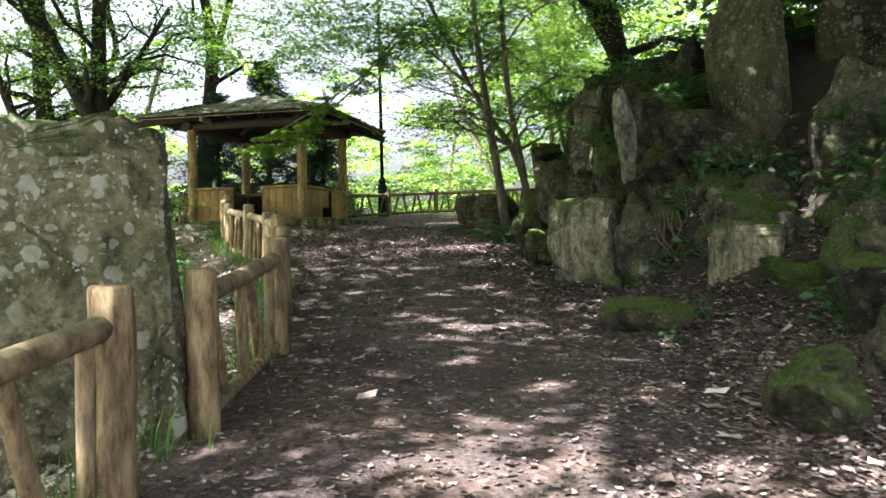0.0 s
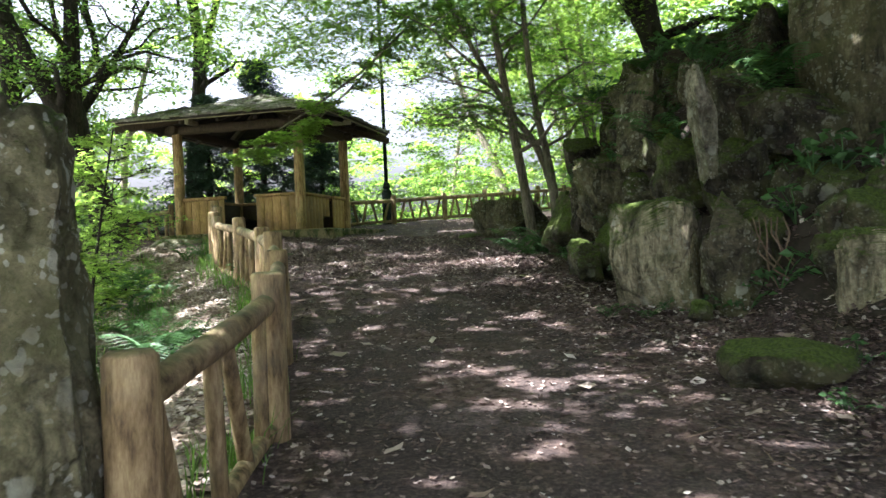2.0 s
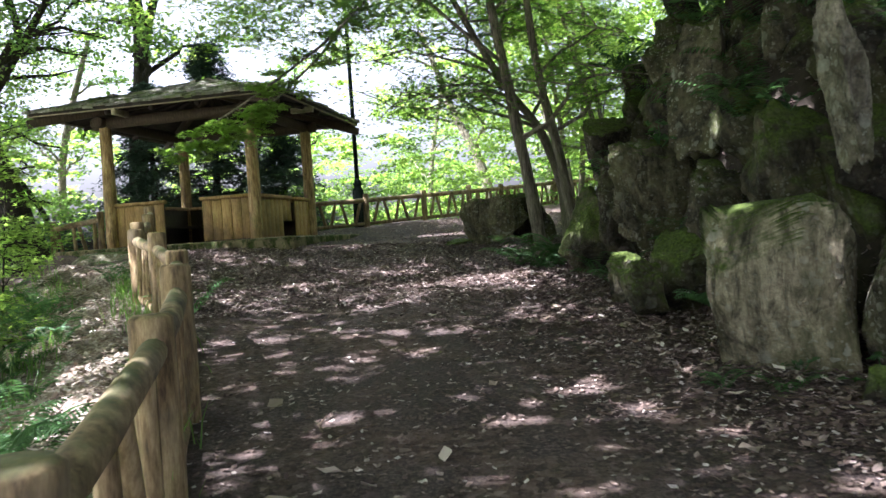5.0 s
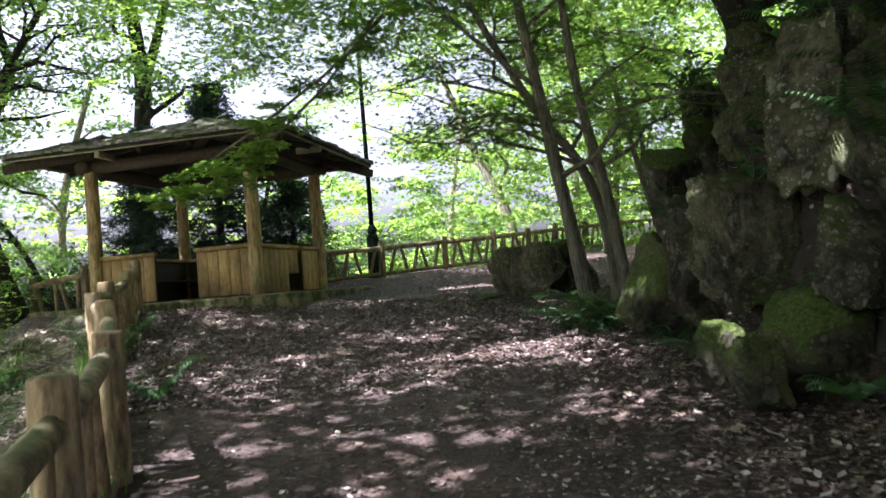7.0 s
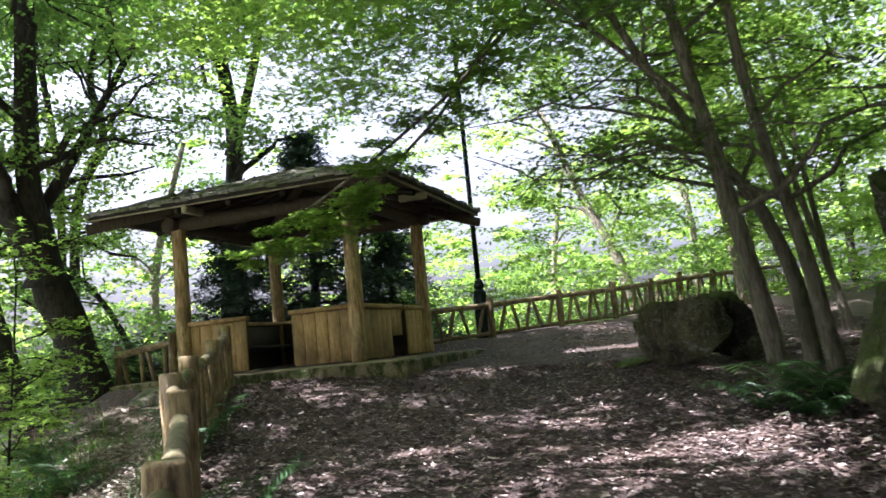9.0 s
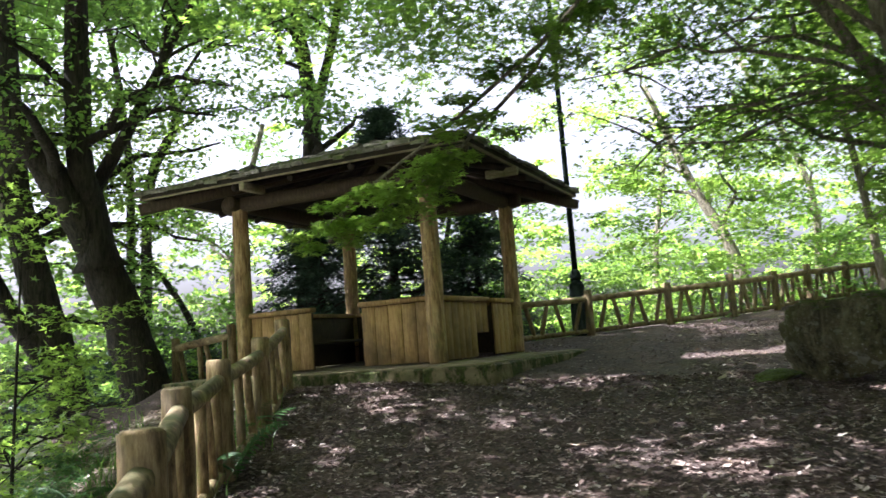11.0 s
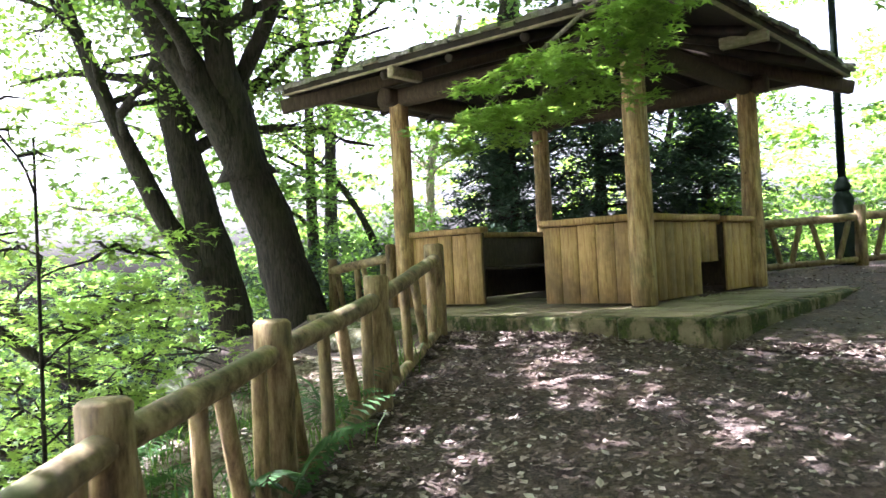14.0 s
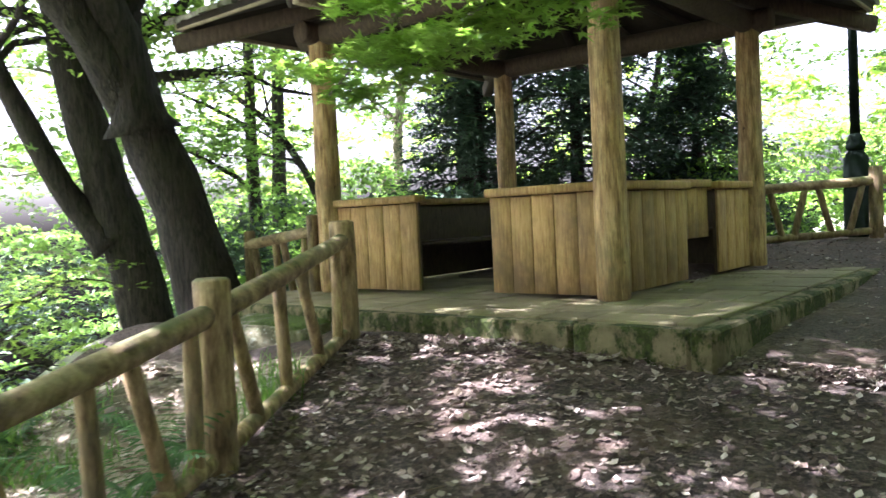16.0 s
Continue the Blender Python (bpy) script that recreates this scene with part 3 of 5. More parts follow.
# ---- rocks ----
def rock_bm(sx, sy, sz, seed, sub=4, cuts=9, rough=0.16, block=0.45):
    """A worn boulder: a lump with flat faces split off and a noisy skin, standing on z = 0."""
    rnd = random.Random(seed)
    bm = bmesh.new()
    bmesh.ops.create_icosphere(bm, subdivisions=sub, radius=1.0)
    planes = []
    for _ in range(cuts):
        n = Vector((rnd.gauss(0, 1), rnd.gauss(0, 1), rnd.gauss(0, 0.7))).normalized()
        planes.append((n, rnd.uniform(0.55, 0.85)))
    for v in bm.verts:
        p = v.co.copy()
        q = Vector([math.copysign(abs(c) ** (1 - block), c) for c in p])
        p = p.lerp(q, 0.8)
        for n, d in planes:
            over = p.dot(n) - d
            if over > 0:
                p -= n * over * 0.92
        k = Vector((seed * 1.7, seed * 0.3, 0))
        p *= 1 + rough * noise.noise(p * 1.6 + k) + rough * 0.55 * noise.noise(p * 4.3 + k) + rough * 0.35 * noise.noise(p * 9 + k) + rough * 0.2 * noise.noise(p * 21 + k) - rough * 0.5 * max(0.0, 0.12 - abs(noise.noise(p * 2.4 - k))) * 4
        v.co = Vector((p.x * sx / 2, p.y * sy / 2, (p.z * 0.5 + 0.42) * sz))
    return bm


def rock(name, label, x, y, sx, sy, sz, seed, mat, z=None, turn=0.0, lean=(0, 0), sub=4, cuts=9, rough=0.16, block=0.45, group=""):
    ob = make(name, rock_bm(sx, sy, sz, seed, sub, cuts, rough, block), mat)
    ob.matrix_world = pose(x, y, ground_z(x, y) - 0.06 * sz if z is None else z, lean[0], lean[1], turn)
    return tagged(ob, label, "rock", group)


rock("standing_stone", "tall lichen-covered standing stone behind the log fence", -2.17, 4.78, 1.34, 1.0, 2.24, 3, ROCK_LICHEN, turn=10, sub=6, cuts=4, rough=0.12, block=0.66, lean=(0, -1))
rock("upright_rock", "upright pale streaked rock with a moss cap beside the path", 1.78, 10.62, 1.12, 0.75, 1.32, 12, ROCK_STREAK, z=0.78, turn=-22, sub=6, block=0.86, rough=0.07, cuts=4)
rock("upright_rock", "narrow dark lichened rock leaning beside a pale one", 2.42, 9.95, 0.62, 0.7, 1.25, 14, ROCK, z=0.78, turn=-30, sub=6, block=0.7, cuts=6, lean=(0, 4))
rock("cobble", "small round stone at the foot of the rocks", 2.02, 9.62, 0.26, 0.22, 0.26, 17, ROCK_MOSS, sub=3, block=0.1)
rock("flat_rock", "low flat rock covered in dark moss", 1.95, 7.45, 0.95, 0.7, 0.36, 19, ROCK_MOSS, turn=-10, cuts=11, block=0.6)
rock("loose_rock", "angular mossy rock lying beside the path", 2.14, 4.55, 0.72, 0.62, 0.56, 23, ROCK_MOSS, turn=20, cuts=11, sub=5, block=0.6)
rock("rock_block", "broad pale streaked rock at the foot of the slope", 3.52, 8.85, 1.0, 0.85, 1.25, 12, ROCK_STREAK, z=0.46, turn=152, block=0.86, sub=6, cuts=4, rough=0.10)
rock("mossy_boulder", "squat boulder with thick green moss", 3.85, 8.0, 1.1, 0.9, 0.95, 31, ROCK_MOSS, turn=5, z=0.42, sub=5, cuts=10, block=0.6)
rock("mossy_boulder", "low mossy stone beside the streaked block", 4.6, 8.2, 0.9, 0.8, 0.9, 32, ROCK_MOSS, turn=35, z=0.75, sub=5, cuts=10)
rock("mossy_boulder", "mossy rock wedged between upright stones", 2.78, 9.8, 0.6, 0.6, 0.95, 33, ROCK_MOSS, z=0.95, turn=15, sub=5)
rock("great_boulder", "great tall weathered olive boulder standing on the slope", 4.55, 11.1, 1.3, 1.3, 3.4, 37, ROCK_OLIVE, z=1.85, turn=-8, lean=(0, -4), sub=6, block=0.62, rough=0.08)
rock("great_boulder", "dark lichened boulder beside the great one", 5.1, 9.9, 1.0, 0.9, 1.5, 41, ROCK, z=2.15, sub=5, block=0.6)
rock("great_boulder", "pale speckled block under the dark boulders", 4.95, 9.1, 1.0, 0.9, 1.1, 38, ROCK, z=1.1, sub=5, block=0.7, turn=12)
rock("great_boulder", "dark overhanging boulder high on the slope", 6.1, 11.2, 2.2, 1.8, 4.2, 42, ROCK_DARK_SHADED, z=2.3, sub=5, block=0.5)
rock("slope_rock", "dark lichened rock above the leaning one", 2.95, 10.95, 0.72, 0.7, 0.85, 71, ROCK_DARK_SHADED, z=1.88, sub=5, turn=20, block=0.6)
# Pale slip of rock added as the lit left edge of a bigger rock.
rock("pillar_rock", "slim pale rock standing for the lit edge of a bigger one", 2.50, 10.6, 0.34, 0.40, 1.15, 43, ROCK_PALE, z=2.32, lean=(0, -5), block=0.3, sub=5, cuts=10, rough=0.2)
rock("slope_rock", "dark mossy rock beside the slim pale one", 3.1, 11.35, 0.75, 0.7, 1.0, 72, ROCK_DARK_SHADED, z=2.66, sub=5, turn=-30, block=0.6)
rock("slope_rock", "broad dark lichen-spotted ledge of rock", 3.75, 10.95, 1.35, 0.8, 0.75, 73, ROCK_DARK_SHADED, z=2.5, sub=5, turn=8, block=0.7)
rock("slope_rock", "dark block at the top of the slope", 3.9, 12.4, 0.8, 0.8, 0.95, 74, ROCK_DARK_SHADED, z=3.6, sub=5, turn=10, block=0.7)
rock("slope_rock", "dark rough block above the ledge", 3.5, 12.0, 0.9, 0.8, 1.0, 75, ROCK_DARK_SHADED, z=2.95, sub=5, turn=33, block=0.7)
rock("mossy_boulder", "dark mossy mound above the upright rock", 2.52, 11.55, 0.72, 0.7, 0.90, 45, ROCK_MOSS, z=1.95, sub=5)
rock("slope_rock", "dark block leaning on the mossy slope", 3.3, 13.9, 0.7, 0.7, 1.05, 76, ROCK_DARK_SHADED, z=3.4, sub=5, turn=-15, block=0.7, lean=(0, -10))
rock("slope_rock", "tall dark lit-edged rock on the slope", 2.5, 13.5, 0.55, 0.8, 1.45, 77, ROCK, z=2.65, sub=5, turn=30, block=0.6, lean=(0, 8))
rock("slope_rock", "dark rock behind a lit-edged one", 3.0, 13.4, 0.9, 0.8, 1.3, 78, ROCK_DARK_SHADED, z=2.8, sub=5, turn=70, block=0.6)
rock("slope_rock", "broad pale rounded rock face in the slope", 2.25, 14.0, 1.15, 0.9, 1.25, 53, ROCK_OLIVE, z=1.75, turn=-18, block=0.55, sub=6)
rock("slope_rock", "dark mossy mound at the top of the slope", 3.3, 16.0, 0.95, 0.9, 1.7, 79, ROCK_DARK_SHADED, z=3.2, sub=5, turn=15)
rock("slope_rock", "dark rounded rock perched on the slope", 3.12, 17.5, 0.78, 0.72, 0.98, 47, ROCK_DARK_SHADED, z=3.50, block=0.35, sub=5)
rock("slope_rock", "dark rock propping a perched one", 3.0, 17.3, 1.1, 1.0, 1.3, 48, ROCK_DARK_SHADED, z=2.5, sub=5, turn=30)
rock("slope_rock", "broad dark rock under a big tree", 4.0, 17.4, 1.5, 1.2, 2.2, 49, ROCK_DARK_SHADED, z=2.3, sub=5, turn=70)
rock("slope_rock", "rough dark rock stacked low in the slope", 2.1, 15.9, 0.75, 0.7, 0.85, 50, ROCK_DARK_SHADED, z=2.55, sub=5, turn=15, block=0.6)
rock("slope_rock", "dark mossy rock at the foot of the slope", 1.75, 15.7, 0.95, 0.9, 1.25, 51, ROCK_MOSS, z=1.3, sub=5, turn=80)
rock("slope_rock", "dark block at the foot of the slope", 2.2, 15.1, 0.8, 0.8, 1.4, 52, ROCK_DARK_SHADED, z=1.5, sub=5, turn=40)
rock("mossy_boulder", "small rock wrapped in green moss beside the path", 1.52, 12.5, 0.42, 0.4, 0.62, 59, ROCK_MOSS, sub=5)
rock("mossy_boulder", "small mossy stone at the foot of the slope", 1.62, 13.3, 0.5, 0.5, 0.60, 60, ROCK_MOSS, sub=5, turn=25)
rock("mossy_boulder", "bright mossy boulder beside the path", 1.95, 12.75, 0.85, 0.8, 0.98, 61, ROCK_MOSS, turn=40, sub=5, z=1.0, cuts=11)
rock("slope_rock", "lichened rock above a mossy boulder", 2.3, 12.6, 0.7, 0.6, 0.75, 62, ROCK, z=1.75, turn=20, sub=5, block=0.6)
rock("path_boulder", "broad split boulder standing beside the trees", 0.92, 20.0, 1.2, 0.95, 1.12, 67, ROCK_OLIVE, turn=-20, sub=6, block=0.5, cuts=11, rough=0.14)
rock("path_boulder", "dark half of a split boulder beside the trees", 1.6, 20.2, 0.9, 0.9, 1.05, 68, ROCK_DARK_SHADED, turn=30, sub=5, block=0.5, cuts=9, rough=0.15)

rnd = random.Random(8)
for k in range(300):
    y = rnd.uniform(2.5, 17.8)
    up_slope = rnd.random() ** 0.9 * 3.6
    x = line_x(ROCK_LINE, y) + 0.15 + up_slope
    s = rnd.uniform(0.3, 0.85)
    if math.hypot(x - 4.55, y - 10.6) < 1.0 or (up_slope < 0.5 and 7.4 < y < 14.0):
        continue
    rock("slope_rock", "rough mossy rock set in the steep slope", x, y, s * rnd.uniform(0.9, 1.4), s * rnd.uniform(0.8, 1.1), s * rnd.uniform(0.8, 1.4), 100 + k, rnd.choice((ROCK_DARK_SHADED, ROCK_DARK_SHADED, ROCK_DARK_SHADED, ROCK_MOSS, ROCK)), z=ground_z(x, y) - 0.4 * s, turn=rnd.uniform(0, 360), lean=(rnd.uniform(-12, 12), rnd.uniform(-15, 5)), sub=4, cuts=12, rough=0.22, group="slope rocks")


# ---- foliage ----
# Openings in the leaf canopy: the place on the ground that the sun reaches through each, and its radius.
GAPS = [(-0.4, 22.95, 0.40), (-1.1, 22.95, 0.30), (0.4, 22.9, 0.32), (1.0, 23.2, 0.3), (-4.08, 20.0, 0.19), (-3.83, 19.4, 0.14), (-3.3, 18.6, 0.13), (-4.3, 18.2, 0.15), (-3.9, 17.6, 0.14),
        (0.19, 7.8, 0.26), (0.5, 7.75, 0.18), (-0.07, 4.2, 0.2), (0.2, 4.9, 0.14), (0.7, 5.6, 0.2), (0.1, 6.4, 0.2), (-0.4, 6.1, 0.14), (0.5, 10.5, 0.2), (-0.2, 12.5, 0.2), (-1.2, 14.0, 0.2), (0.3, 15.8, 0.25), (-0.5, 17.5, 0.22),
        (-2.7, 8.8, 0.45), (-3.3, 11.0, 0.5), (-2.4, 7.0, 0.4), (-3.6, 12.6, 0.4), (-2.3, 16.2, 0.18), (1.2, 8.6, 0.16), (1.3, 6.3, 0.16), (1.45, 4.0, 0.14)]


gap_rnd = random.Random(402)
for k in range(52):
    cy = gap_rnd.uniform(2.5, 14.5) if k < 16 else gap_rnd.uniform(15.0, 25.0)
    cx = line_x(FENCE_LINE, cy) + 0.3 + gap_rnd.random() * (min(line_x(ROCK_LINE, cy), 3.0) - line_x(FENCE_LINE, cy) - 0.3) * (0.7 if cy < 15 else 1.0)
    for _ in range(gap_rnd.randint(2, 5)):
        GAPS.append((cx + gap_rnd.gauss(0, 0.32), cy + gap_rnd.gauss(0, 0.22), gap_rnd.uniform(0.05, 0.16)))
for k in range(16):
    cy = gap_rnd.uniform(8.0, 15.5)
    GAPS.append((line_x(ROCK_LINE, cy) + gap_rnd.uniform(-0.1, 2.2), cy, gap_rnd.uniform(0.10, 0.26)))


def open_sky(p):
    """Which of the leaves at p lie outside the openings."""
    s = np.array([math.sin(SUN_AZ) * math.cos(SUN_EL), math.cos(SUN_AZ) * math.cos(SUN_EL), math.sin(SUN_EL)])
    keep = np.ones(len(p), bool)
    for x, y, r in GAPS:
        v = p - np.array([x, y, ground_z(x, y)])
        off = v - (v @ s)[:, None] * s
        keep &= ((off * off).sum(1) > r * r) | (p[:, 2] < 4.0)
    return keep


def leaf_cloud(name, clumps, per, size, material, parent, seed, flat=0.6, shape="blade", kind="", droop=0.0):
    """Leaves in clumps. clumps: rows of x, y, z, rx, ry, rz. Each leaf is a small folded blade or a five-pointed maple leaf."""
    g = np.random.default_rng(seed)
    c = np.repeat(np.array(clumps, float), per, 0)
    d = g.normal(size=(len(c), 3))
    d *= (g.random((len(c), 1)) ** 0.45 / np.linalg.norm(d, axis=1, keepdims=True))
    at = c[:, :3] + d * c[:, 3:6]
    at[:, 2] -= droop * (d[:, 0] ** 2 + d[:, 1] ** 2) * c[:, 3]
    at = at[open_sky(at + (np.array(parent.matrix_world.translation) if parent else 0.0))]
    n = len(at)
    up = g.normal(size=(n, 3)) * (1 - flat) + np.array([0, 0, 1.0]) * flat
    up /= np.linalg.norm(up, axis=1, keepdims=True)
    fwd = g.normal(size=(n, 3))
    fwd[:, 2] -= 0.25
    fwd -= up * (fwd * up).sum(1, keepdims=True)
    fwd /= np.linalg.norm(fwd, axis=1, keepdims=True)
    side = np.cross(fwd, up)
    s = size * g.uniform(0.6, 1.3, (n, 1))
    if shape == "blade":
        loc = np.array([[0, 0, 0], [0.5, 0.32, 0.10], [1.0, 0, -0.06], [0.5, -0.32, 0.10]])
        fc = np.array([[0, 1, 2], [0, 2, 3]])
    elif shape == "flake":
        loc = np.array([[0, 0, 0], [0.28, 0.30, 0.12], [0.72, 0.24, 0.03], [1.0, -0.04, 0.16], [0.62, -0.30, 0.02], [0.22, -0.20, 0.10]])
        fc = np.array([[0, k, k + 1] for k in range(1, 5)])
    elif shape == "needle":
        loc = np.array([[0, 0, 0], [0.55, 0.13, 0.04], [1.0, 0, -0.12], [0.55, -0.13, 0.04]])
        fc = np.array([[0, 1, 2], [0, 2, 3]])
    else:
        pts = [(0, 0, 0)]
        for k, (a, r) in enumerate(((-118, 0.52), (-88, 0.24), (-58, 0.85), (-28, 0.30), (0, 1.0), (28, 0.30), (58, 0.85), (88, 0.24), (118, 0.52))):
            pts.append((r * math.cos(radians(a)), r * math.sin(radians(a)), -0.10 * r))
        loc = np.array(pts)
        fc = np.array([[0, k, k + 1] for k in range(1, 9)])
    v = at[:, None] + s[:, None] * (loc[None, :, 0:1] * fwd[:, None] + loc[None, :, 1:2] * side[:, None] + loc[None, :, 2:3] * up[:, None])
    f = fc[None] + (np.arange(n) * len(loc))[:, None, None]
    ob = array_mesh(name, v.reshape(-1, 3), f.reshape(-1, 3), material, parent)
    if kind:
        ob["kind"] = kind
    return ob


def limb(a, b, sag, n, rnd, wob):
    a, b = Vector(a), Vector(b)
    out = []
    for i in range(n + 1):
        t = i / n
        p = a.lerp(b, t) + Vector((rnd.uniform(-wob, wob), rnd.uniform(-wob, wob), sag * math.sin(math.pi * t) + rnd.uniform(-wob, wob) * 0.5))
        out.append(p if 0 < i else a)
    return out


def tree(label, stems, bark, leaf, crown, per, size, seed, boughs=7, flat=0.6, shape="blade", spread=2.6, name="tree", twigs=True, clump=(0.75, 0.75, 0.32), bough_from=0.45):
    """stems: rows of (points, radius at foot, radius at top), in the world. crown: number of leaf clumps along the boughs, which may be 0."""
    rnd = random.Random(seed)
    foot = Vector(stems[0][0][0])
    root = thing(name, label, "tree", foot)
    clumps = []
    for s, (pts, r0, r1) in enumerate(stems):
        P = [Vector(p) - foot for p in pts]
        fine, rad = [], []
        for i in range(len(P) - 1):
            for k in range(4):
                t = k / 4
                p0, p1, p2, p3 = P[max(i - 1, 0)], P[i], P[i + 1], P[min(i + 2, len(P) - 1)]
                q = 0.5 * (2 * p1 + (p2 - p0) * t + (2 * p0 - 5 * p1 + 4 * p2 - p3) * t * t + (3 * p1 - p0 - 3 * p2 + p3) * t ** 3)
                fine.append(q)
        fine.append(P[-1])
        for i in range(len(fine)):
            t = i / (len(fine) - 1)
            rad.append((r0 + (r1 - r0) * t) * (1 + 0.45 * max(0, 1 - t * 9)))
        trunk = part("trunk", tube(bmesh.new(), fine, rad, 14, 0.22, seed + s), bark, root)
        for b in range(boughs):
            t = bough_from + (0.98 - bough_from) * (b + rnd.random() * 0.6) / boughs
            i = min(int(t * (len(fine) - 1)), len(fine) - 2)
            a = fine[i]
            ang = rnd.uniform(0, 2 * math.pi)
            reach = spread * rnd.uniform(0.6, 1.2)
            end = a + Vector((math.cos(ang) * reach, math.sin(ang) * reach, reach * rnd.uniform(0.05, 0.55)))
            L = limb(a, end, 0.12 * reach, 6, rnd, 0.07 * reach)
            part("bough", tube(bmesh.new(), L, [max(0.008, rad[i] * 0.45 * (1 - 0.85 * k / 6)) for k in range(7)], 7, 0.2, seed + b, cap=False), bark, trunk)
            for k in range(2, 7):
                if crown:
                    clumps.append((*(L[k] + Vector((rnd.uniform(-0.3, 0.3), rnd.uniform(-0.3, 0.3), rnd.uniform(0, 0.2)))), *(c * rnd.uniform(0.6, 1.3) for c in clump)))
            if twigs:
                bm = bmesh.new()
                for k in range(2, 6):
                    for _ in range(2):
                        e = L[k] + Vector((rnd.uniform(-0.8, 0.8), rnd.uniform(-0.8, 0.8), rnd.uniform(-0.25, 0.3))) * reach * 0.4
                        tube(bm, limb(L[k], e, 0.03, 3, rnd, 0.04), [0.014, 0.011, 0.008, 0.004], 5, cap=False)
                        if crown:
                            clumps.append((*e, *(c * rnd.uniform(0.5, 1.0) for c in clump)))
                part("twig_spray", bm, bark, trunk)["kind"] = "stuff"
    if crown:
        leaf_cloud("crown", clumps, per, size, leaf, root, seed, flat, shape, "stuff")
    return root


# trees at the bend, slim and pale
tree("slim pale multi-stemmed maple leaning over the bend of the path", [
    ([(1.46, 17.75, 1.35), (1.30, 17.8, 2.6), (1.08, 17.9, 4.2), (0.86, 18.1, 6.0), (0.7, 18.2, 8.6)], 0.115, 0.05),
    ([(2.02, 18.5, 1.4), (1.95, 18.5, 2.6), (1.62, 18.5, 3.6), (1.05, 18.4, 4.4), (0.3, 18.3, 5.8), (-0.5, 18.2, 7.6)], 0.10, 0.035),
    ([(1.97, 17.6, 1.35), (1.80, 17.7, 3.0), (1.5, 17.9, 5.0), (1.35, 18.0, 8.5)], 0.095, 0.04)],
    BARK, LEAF, 1, 42, 0.075, 1, boughs=8, flat=0.75, shape="maple", spread=2.6, bough_from=0.42)
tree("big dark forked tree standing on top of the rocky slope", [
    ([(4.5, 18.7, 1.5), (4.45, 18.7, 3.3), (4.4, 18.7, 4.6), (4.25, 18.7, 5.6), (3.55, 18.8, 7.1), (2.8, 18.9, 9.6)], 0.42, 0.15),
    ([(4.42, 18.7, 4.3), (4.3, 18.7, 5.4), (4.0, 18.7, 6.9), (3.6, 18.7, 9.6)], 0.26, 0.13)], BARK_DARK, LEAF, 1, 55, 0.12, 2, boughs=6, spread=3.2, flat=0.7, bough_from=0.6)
tree("slim twin-stemmed tree behind the far fence", [
    ([(4.4, 29.5, 2.2), (4.1, 29.4, 5.2), (3.6, 29.4, 9.5)], 0.11, 0.05), ([(4.6, 29.8, 2.2), (4.9, 29.7, 6.0), (4.5, 29.7, 10.5)], 0.10, 0.05)], BARK, LEAF_BRIGHT, 1, 60, 0.14, 4, boughs=8, spread=3.0, flat=0.7)
tree("bare grey leaning trunk among the bushes below the fence", [
    ([(2.6, 34.5, 0.8), (2.2, 34.5, 4.0), (1.2, 34.6, 6.5), (0.2, 34.8, 9.5)], 0.22, 0.08)], BARK, LEAF_BRIGHT, 1, 70, 0.16, 5, boughs=9, spread=3.6, flat=0.7)
tree("pair of slim leaning saplings behind the maple", [
    ([(3.95, 22.0, 1.6), (3.61, 22.0, 3.05), (3.0, 22.0, 5.8), (2.5, 22.0, 7.9), (2.2, 22.0, 9.5)], 0.065, 0.03),
    ([(3.85, 22.1, 1.6), (3.65, 22.1, 3.4), (3.35, 22.1, 6.2), (3.1, 22.1, 9.0)], 0.055, 0.03)], BARK, LEAF_BRIGHT, 1, 40, 0.085, 14, boughs=7, spread=2.2, flat=0.8, shape="maple", bough_from=0.4, clump=(0.7, 0.7, 0.1))
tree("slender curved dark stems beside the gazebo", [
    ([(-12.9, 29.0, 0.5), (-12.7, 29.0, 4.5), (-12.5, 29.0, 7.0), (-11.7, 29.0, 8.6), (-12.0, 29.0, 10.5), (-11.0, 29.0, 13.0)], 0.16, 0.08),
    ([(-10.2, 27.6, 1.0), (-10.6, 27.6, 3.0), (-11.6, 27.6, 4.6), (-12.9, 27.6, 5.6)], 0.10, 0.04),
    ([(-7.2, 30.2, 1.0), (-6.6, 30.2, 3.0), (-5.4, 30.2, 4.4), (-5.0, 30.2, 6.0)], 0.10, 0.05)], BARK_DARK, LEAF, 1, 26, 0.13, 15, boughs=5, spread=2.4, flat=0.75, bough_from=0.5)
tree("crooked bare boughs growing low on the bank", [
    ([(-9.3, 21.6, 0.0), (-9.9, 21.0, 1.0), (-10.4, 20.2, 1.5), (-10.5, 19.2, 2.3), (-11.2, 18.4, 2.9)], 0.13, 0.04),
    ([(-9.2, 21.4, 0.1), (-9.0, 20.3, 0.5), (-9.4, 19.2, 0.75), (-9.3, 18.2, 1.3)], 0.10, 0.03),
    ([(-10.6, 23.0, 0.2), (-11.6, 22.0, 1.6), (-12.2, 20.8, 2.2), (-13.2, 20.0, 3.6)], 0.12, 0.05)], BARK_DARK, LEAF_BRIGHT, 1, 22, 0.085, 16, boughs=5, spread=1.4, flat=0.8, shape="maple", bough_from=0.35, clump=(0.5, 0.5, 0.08))
